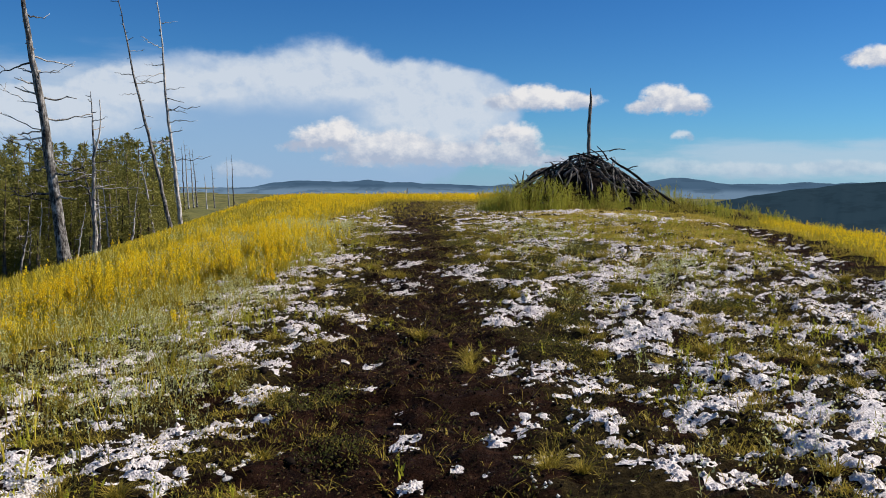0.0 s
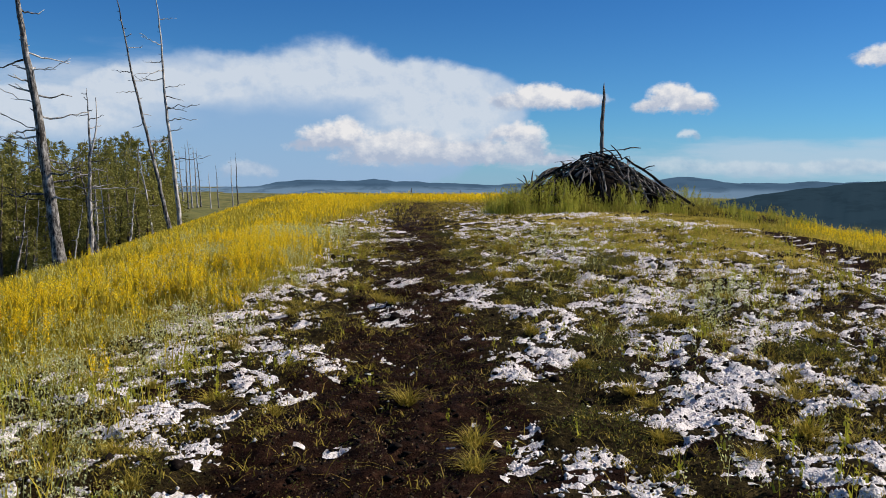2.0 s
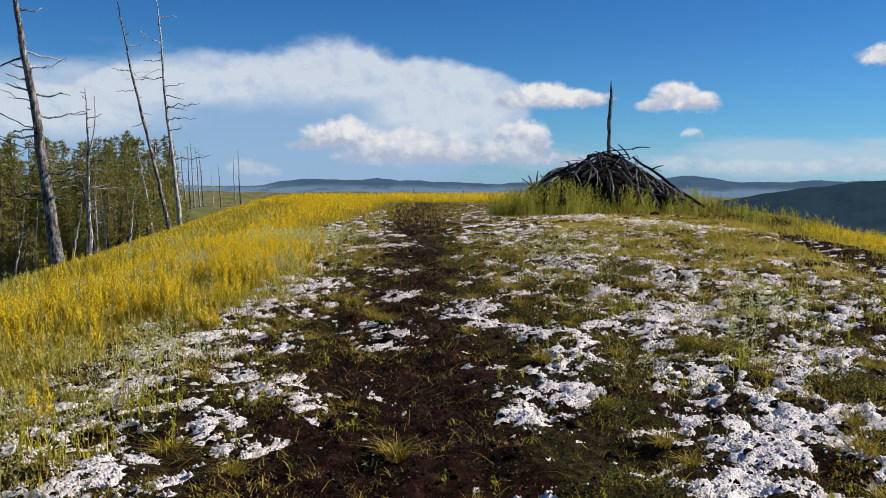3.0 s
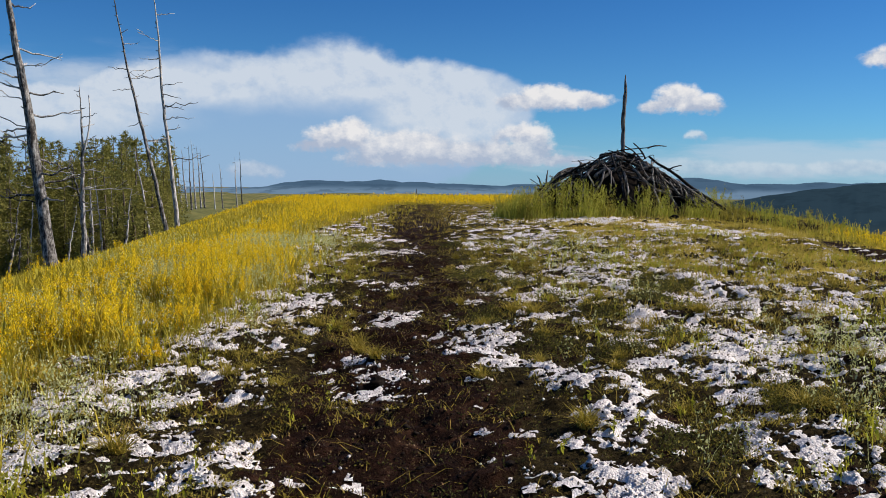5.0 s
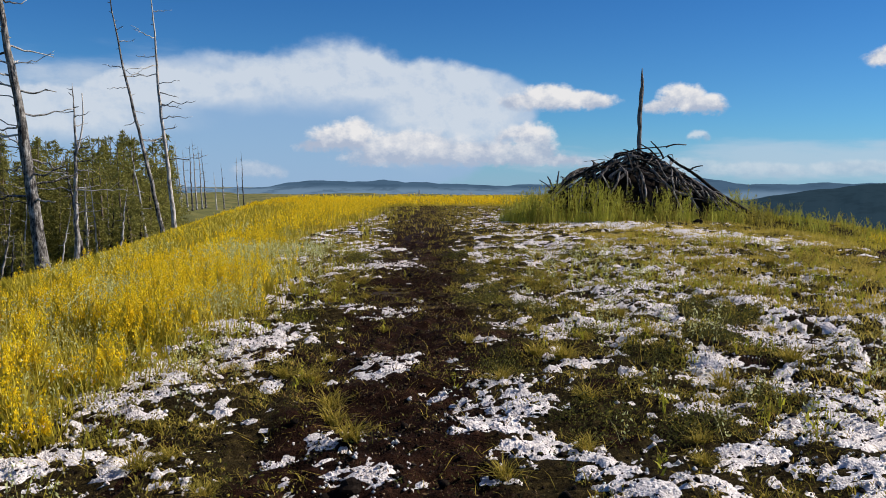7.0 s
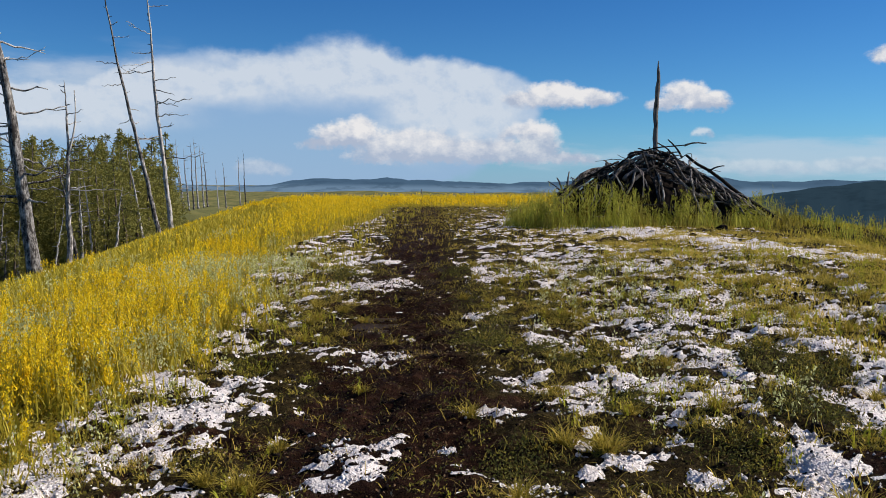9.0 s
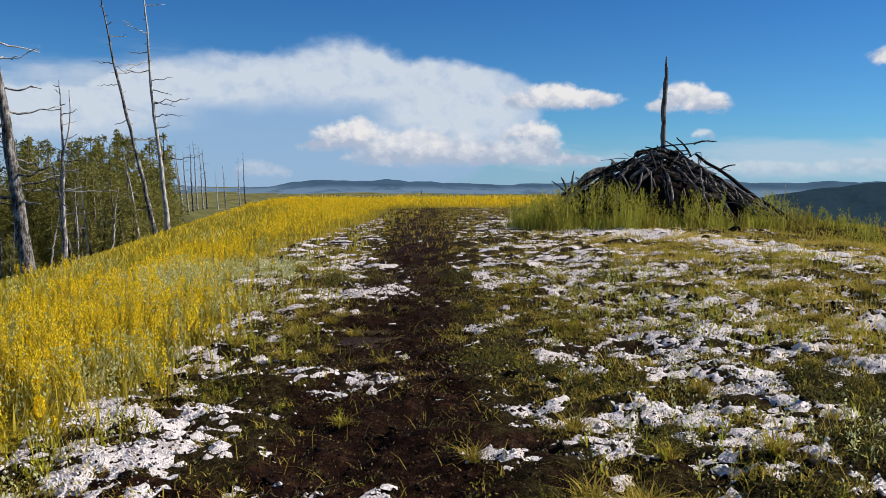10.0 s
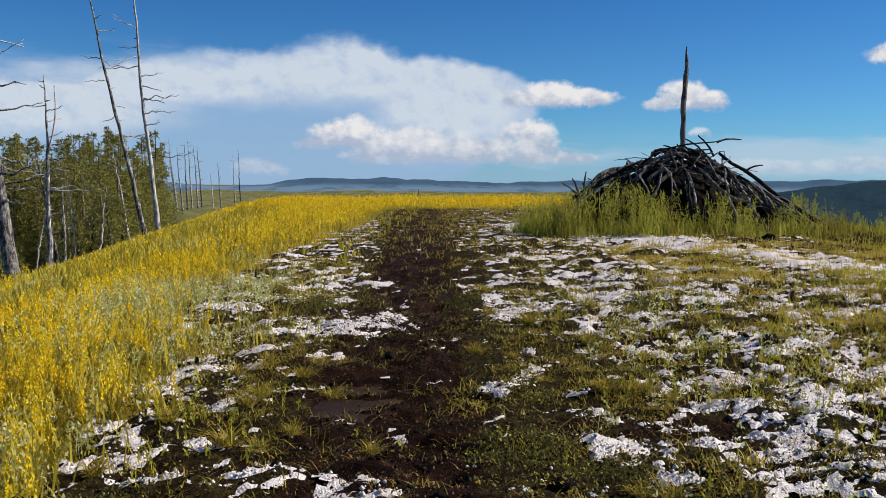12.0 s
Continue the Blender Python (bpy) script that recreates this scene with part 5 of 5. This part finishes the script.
def build_meadow():
    rng = np.random.default_rng(38)
    stalks, petals = [], []
    for x0, x1, y0, y1, n, detail, petal, height in ((-6.0, -1.5, 4, 16, 4600, 64, 0.0122, 0.44), (-7, -1.5, 16, 22, 4400, 64, 0.0120, 0.44), (-9, -1.5, 22, 30, 5200, 32, 0.0185, 0.44),
                                                     (-16, -1.0, 30, 66, 11000, 9, 0.032, 0.46), (-24, 14, 64, 106, 9000, 5, 0.07, 0.42),
                                                     (-9, -6.0, 8, 16, 1000, 12, 0.024, 0.36)):
        x, y = scatter(rng, x0, x1, y0, y1, n, lambda x, y: meadow_field(x, y) * (0.05 + 0.95 * meadow_colour(x, y)) * (x < rut_x(y)))
        k = np.repeat(np.arange(len(x) // 3), 3)
        gap = 0.045 + 0.0016 * y0
        x, y = x[k] + rng.normal(size=len(k)) * gap, y[k] + rng.normal(size=len(k)) * gap
        a, b, c = flower_plants(rng, x, y, height, detail, petal)
        stalks += [a, b]
        petals.append(c)
    # a thin yellow strip beyond the second rut
    x, y = scatter(rng, 5.5, 13.5, 9, 36, 6500, lambda x, y: smooth(x - rut_x(y), 0.5, 1.1) * (0.25 + 0.75 * smooth(fbm(x / 1.2, y / 1.6, 169, 2), 0.40, 0.58)) * (1 - smooth(y, 28, 36)))
    a, b, c = flower_plants(rng, x, y, 0.25, 12, 0.017)
    stalks += [a, b]
    petals.append(c)
    # single plants out on the hail
    ex, ey = np.array([(-3.5, 13.3), (-3.5, 13.6), (-3.43, 14.1), (-2.64, 12.7), (-2.47, 12.75), (-2.63, 14.2), (-2.44, 18.9), (-2.5, 18.6), (-3.1, 11.2), (-2.9, 9.6), (-3.3, 16.3), (-2.5, 16.0), (-3.0, 21.0)]).T
    k = np.repeat(np.arange(len(ex)), 4)
    a, b, c = flower_plants(rng, ex[k] + rng.normal(size=len(k)) * 0.05, ey[k] + rng.normal(size=len(k)) * 0.05, 0.34, 60, 0.0135)
    stalks += [a, b]
    petals.append(c)
    v, f = joined(petals)
    stuff("yellow_flowers", v, f, FLOWER, "dense plumes of small yellow meadow flowers", "flowers")
    # green grass among and beyond the flowers
    for x0, x1, y0, y1, n, h, w in ((-7.0, -2, 4, 16, 9000, 0.22, 0.0055), (-11, -2, 16, 30, 10000, 0.25, 0.008), (-20, -2, 30, 66, 7000, 0.28, 0.020), (-26, 14, 64, 106, 4000, 0.3, 0.035)):
        x, y = scatter(rng, x0, x1, y0, y1, n, lambda x, y: np.maximum(meadow_field(x, y), 0.15) * (0.12 + 0.7 * (1 - meadow_colour(x, y))) * (x < rut_x(y)))
        stalks.append(tufts(rng, x, y, 3, 0.05, h, w, 0.6))
    x, y = scatter(rng, 4.5, 15, 8, 50, 10500, lambda x, y: np.maximum(meadow_field(x, y), smooth(y, 24, 28) * (x > 7.2)) * (x > np.minimum(rut_x(y) + 0.3, 8.6)) * (0.5 + smooth(fbm(x / 1.0, y / 1.4, 168, 2), 0.42, 0.60)))
    stalks.append(tufts(rng, x, y, 5, 0.11, 0.16, 0.010, 0.8))
    x, y = scatter(rng, -42, -5, 16, 98, 11000, lambda x, y: smooth(left_edge(y) - x, -0.5, 1.0) * (1 - smooth(left_edge(y) - x, 14, 22)))
    stalks.append(tufts(rng, x, y, 3, 0.15, 0.26, 0.026, 0.7))
    v, f = joined(stalks)
    stuff("meadow_grass", v, f, STALK, "tall yellow-green meadow grass and stalks", "grass")
    # silvery herbs along the meadow's edge
    x, y = scatter(rng, -5.5, 4.5, 4, 27, 22000, lambda x, y: smooth(fbm(x / 0.9, y / 1.1, 170) + 0.10 * (y < 12) * (x < -1.5), 0.45, 0.60) * np.interp(x - track_x(y), [-5, -3.5, -2, -1.3, 1.2, 2.0, 3.5, 4.4], [0.5, 0.8, 0.7, 0.0, 0.0, 0.14, 0.14, 0]) + 0.8 * spot(x, y, 3.0, 12.1, 0.5, 0.8) + 0.8 * spot(x, y, 2.9, 10.4, 0.35, 0.5) * 1.0)
    drop = rng.random(len(x)) < np.maximum(0.9 * smooth(hail_mask(x, y), -0.05, 0.02), 0.25 * (y < 14) * (x > -4.2))
    x, y = x[~drop], y[~drop]
    sx, sy = scatter(rng, -7, -2.5, 7, 34, 5200, lambda x, y: silver_field(x, y) * meadow_field(x, y))
    ex, ey = scatter(rng, -4.6, 4.2, 4.6, 14, 9000, lambda x, y: 0.9 * spot(x, y, -3.0, 7.9, 0.5, 0.7) + 0.8 * spot(x, y, -2.1, 6.3, 0.45, 0.6) + 0.8 * spot(x, y, -3.4, 9.6, 0.6, 0.9) + 0.7 * spot(x, y, -2.6, 10.9, 0.4, 0.7) + 0.7 * spot(x, y, 3.3, 12.7, 0.3, 0.5))
    x, y = np.concatenate([x, sx, ex]), np.concatenate([y, sy, ey])
    n = len(x)
    z = ground_height(x, y)
    k = np.repeat(np.arange(n), 16)
    s = rng.random(len(k))
    h = rng.uniform(0.10, 0.30, n) + 0.20 * np.minimum(silver_field(x, y), 1) * meadow_field(x, y)
    tilt = rng.normal(size=(n, 2)) * 0.20
    c = np.stack([x[k] + tilt[k, 0] * h[k] * s + rng.normal(size=len(k)) * 0.02, y[k] + tilt[k, 1] * h[k] * s + rng.normal(size=len(k)) * 0.02, z[k] + h[k] * s + 0.01], -1)
    v, f = leaflets(rng, c, np.interp(c[:, 1], [8, 16, 24], [0.010, 0.0145, 0.017]), 1.3)
    sv, sf = blades(rng, x, y, z, h, 0.0016 + 0 * x, 0.5)
    v, f = joined([(v, quads_to_tris(f)), (sv, sf)])
    stuff("silver_herbs", v, f, SILVER, "silvery grey-green wormwood at the meadow's edge", "herbs")


build_meadow()


def build_sprouts():
    """Small lime-green spikes standing singly on soil and hail."""
    rng = np.random.default_rng(58)
    x, y = scatter(rng, -3.8, 6.5, 3.8, 27, 9000, lambda x, y: smooth(fbm(x / 0.8, y / 0.8, 210, 3), 0.46, 0.62) * np.interp(x - track_x(y), [-3.2, -2.2, -1.2, -0.6, 0.9, 2.0, 4.0, 5.5], [0.9, 0.9, 0.5, 0.03, 0.03, 0.25, 0.7, 0.9]) * (1 - meadow_field(x, y)) * (1 - rut_field(x, y)))
    stalk, leaf, tip = flower_plants(rng, x, y, 0.15, 16, 0.0105)
    v, f = joined([stalk, leaf, (tip[0], quads_to_tris(tip[1]))])
    stuff("herb_sprouts", v, f, SPROUT, "small upright lime-green herb spikes on soil and hail", "herbs")


build_sprouts()


def build_heap_weeds():
    rng = np.random.default_rng(48)

    def ring(x, y):
        d = np.hypot((x - HEAP.x) / 1.15, y - HEAP.y + 0.3)
        return smooth(d, 1.9, 2.4) * (1 - smooth(d, 3.2, 4.6)) + 0.04 * smooth(x, 9.2, 10.0) * (1 - smooth(x, 13, 15)) * (1 - smooth(np.abs(y - 35), 4, 7))

    for name, material, count, seed, label in (("tall_weeds", WEED, 8200, 180, "tall yellow-green weeds growing round the stick heap"),
                                               ("bushy_weeds", GREEN, 3200, 185, "bushy olive-green weeds at the foot of the stick heap")):
        x, y = scatter(rng, 1.5, 15, 28, 42, count, lambda x, y: ring(x, y) * smooth(fbm(x / 0.7, y / 0.7, seed, 2), 0.42, 0.58) * np.interp(x - HEAP.x, [-2, -0.8, -0.2, 0.5, 1.1, 2.8, 3.6, 5], [1.0, 0.6, 0.95, 0.95, 0.3, 0.35, 0.9, 0.8]))
        n = len(x)
        z = ground_height(x, y)
        h = rng.uniform(0.35, 1.25, n) * np.interp(x - HEAP.x, [-6, -4, -3, -1, -0.3, 0.4, 1.2, 2.6, 3.6, 4.6, 5.5], [0.5, 0.9, 1.75, 1.45, 1.0, 1.45, 0.75, 0.7, 0.95, 0.7, 0.4]) * (0.3 + 1.1 * fbm(x / 0.7, y / 0.7, seed + 1, 2))
        h = np.minimum(h, rng.uniform(0.75, 1.25, n) + 0.25 * spot(x, y, HEAP.x - 2.2, HEAP.y - 2.2, 0.9, 1.5))
        k = np.repeat(np.arange(n), 30)
        s = rng.random(len(k)) ** 0.8
        tilt = rng.normal(size=(n, 2)) * 0.16
        wid = (0.10 if material is GREEN else 0.034) * (1.1 - s) + 0.012
        c = np.stack([x[k] + tilt[k, 0] * h[k] * s + rng.normal(size=len(k)) * wid, y[k] + tilt[k, 1] * h[k] * s + rng.normal(size=len(k)) * wid, z[k] + h[k] * s], -1)
        if material is GREEN:
            v, f = leaflets(rng, c, 0.036 * (1.25 - 0.8 * s), 2.4)
            f = quads_to_tris(f)
        else:
            v, f = needles(rng, c, np.tile([0.0, 0.0, 1.2], (len(c), 1)), 0.12, 0.009)
        sv, sf = blades(rng, x, y, z, h, 0.008 + 0 * x, 0.15)
        v, f = joined([(v, f), (sv, sf), tufts(rng, x, y, 9, 0.16, 0.42, 0.011, 0.45)])
        stuff(name, v, f, material, label, "weeds")


build_heap_weeds()


# ---------------------------------------------------------------- puddle, stones, single tufts
def build_puddle():
    a = np.linspace(0, 2 * np.pi, 60, endpoint=False)
    r = 1.15
    x, y = PUDDLE[0] + 0.34 * r * np.cos(a), PUDDLE[1] + 0.70 * r * np.sin(a)
    z = float(large_form(np.array([PUDDLE[0]]), np.array([PUDDLE[1]]))[0] + hollows(np.array([PUDDLE[0]]), np.array([PUDDLE[1]]))[0]) - 0.062
    rings = [np.stack([PUDDLE[0] + (x - PUDDLE[0]) * s, PUDDLE[1] + (y - PUDDLE[1]) * s, 0 * x + z - (0.01 if s == 1 else 0)], -1) for s in (0.05, 0.5, 0.95, 1.0)]
    f = [(k * 60 + j, k * 60 + (j + 1) % 60, (k + 1) * 60 + (j + 1) % 60, (k + 1) * 60 + j) for k in range(3) for j in range(60)]
    tagged(new("puddle", mesh_from("puddle", np.concatenate(rings), f, WATER, True)), "shallow dark puddle on the muddy track", "water", kind="structure")


build_puddle()


def stone(x, y, r, seed):
    rng = np.random.default_rng(seed)
    bm = bmesh.new()
    bmesh.ops.create_icosphere(bm, subdivisions=2, radius=r)
    for v in bm.verts:
        v.co *= 0.8 + 0.45 * noise.noise(v.co * (1.3 / r) + Vector((seed * 3.1, 0, 0)))
        v.co.z *= 0.7
    me = bpy.data.meshes.new("stone")
    bm.to_mesh(me)
    bm.free()
    me.materials.append(STONE)
    ob = new("stone", me)
    ob.matrix_basis = pose(x, y, gz(x, y) + r * 0.3, 0, 0, rng.uniform(0, 360))
    tagged(ob, "dark rounded stone lying on hail and soil", "stone", "stones along the track")


for _k, (_x, _y, _r) in enumerate(((-1.78, 16.25, 0.055), (2.72, 20.9, 0.10), (0.47, 17.45, 0.085), (2.45, 11.45, 0.055), (-2.3, 11.75, 0.05), (2.95, 19.0, 0.06), (3.1, 7.85, 0.075),
                                   (2.05, 6.2, 0.06), (-1.15, 4.35, 0.05), (1.5, 12.9, 0.06), (2.2, 14.9, 0.055), (-1.35, 16.9, 0.045), (0.95, 20.9, 0.05), (1.9, 17.1, 0.06), (3.6, 14.2, 0.07),
                                   (-0.3, 12.6, 0.05), (0.25, 9.2, 0.045), (1.05, 8.3, 0.05), (2.9, 5.6, 0.06), (1.2, 15.8, 0.05), (4.0, 17.9, 0.07), (-0.69, 20.69, 0.06), (-0.51, 11.9, 0.07), (-1.59, 16.07, 0.05), (5.4, 30.2, 0.12), (6.9, 33.0, 0.16))):
    stone(_x, _y, _r, 900 + _k)


def grass_tuft_mesh(seed):
    rng = np.random.default_rng(seed)
    n = 120
    a, r = rng.uniform(0, 2 * np.pi, n), 0.05 * np.sqrt(rng.random(n))
    v, f = blades(rng, r * np.cos(a), r * np.sin(a), 0 * a - 0.01, rng.uniform(0.08, 0.21, n), 0.0036 + 0 * a, 1.7, 0.7)
    return mesh_from("grass_tuft", v, f, GRASS)


TUFTS = [grass_tuft_mesh(700 + _k) for _k in range(4)]
SINGLE = [(-1.52, 18.35), (-1.12, 18.45), (-0.62, 18.35), (-0.85, 13.6), (-1.75, 12.3), (0.22, 6.9), (0.6, 4.7), (1.6, 11.1), (0.35, 13.9), (1.9, 13.7), (-1.05, 14.9), (0.9, 14.6),
          (1.75, 16.9), (-1.2, 6.1), (2.9, 12.4), (1.35, 7.4), (-0.7, 16.3), (0.75, 16.05), (-1.35, 20.1), (0.6, 19.9), (2.7, 17.3), (1.2, 19.3), (-0.2, 8.3), (2.3, 10.9), (-1.07, 14.27), (-1.6, 12.4), (-0.78, 13.16), (1.41, 12.48), (1.43, 19.18), (-2.0, 18.7), (0.67, 14.75), (-1.13, 14.24), (1.77, 19.23), (0.23, 7.37), (0.56, 4.55)]
_rng = np.random.default_rng(91)
_xs, _ys = scatter(_rng, -3.4, 5.5, 4.2, 26, 330, lambda x, y: np.interp(np.abs(x - track_x(y)), [0.3, 0.8, 1.4], [0.05, 0.4, 0.9]) * (1 - meadow_field(x, y)) * (1 - 0.7 * smooth(hail_mask(x, y), -0.03, 0.05)))
SINGLE += list(zip(_xs.tolist(), _ys.tolist()))
for _k, (_x, _y) in enumerate(SINGLE):
    _t = new("grass_tuft", TUFTS[_k % 4])
    _t.matrix_basis = pose(_x, _y, gz(_x, _y), 0, 0, 77 * _k) @ Matrix.Scale(_rng.uniform(0.6, 1.15), 4)
    tagged(_t, "spreading tuft of yellow-green grass on wet soil", "grass tuft", "grass tufts on the track")


# two pale stakes in the far meadow
for _x, _y, _h in ((-3.9, 95.0, 0.95), (1.2, 93.0, 0.75)):
    _p = np.stack([0.03 * np.linspace(0, 1, 5), np.zeros(5), np.linspace(-0.1, _h, 5)], -1)
    _s = new("stake", rod_mesh("stake", _p, [0.06, 0.06, 0.055, 0.05, 0.035], DEADWOOD, 7, 0.1, 3))
    _s.matrix_basis = Matrix.Translation((_x, _y, gz(_x, _y)))
    tagged(_s, "short pale wooden stake among the far yellow flowers", "stake", "stakes on the far crest")
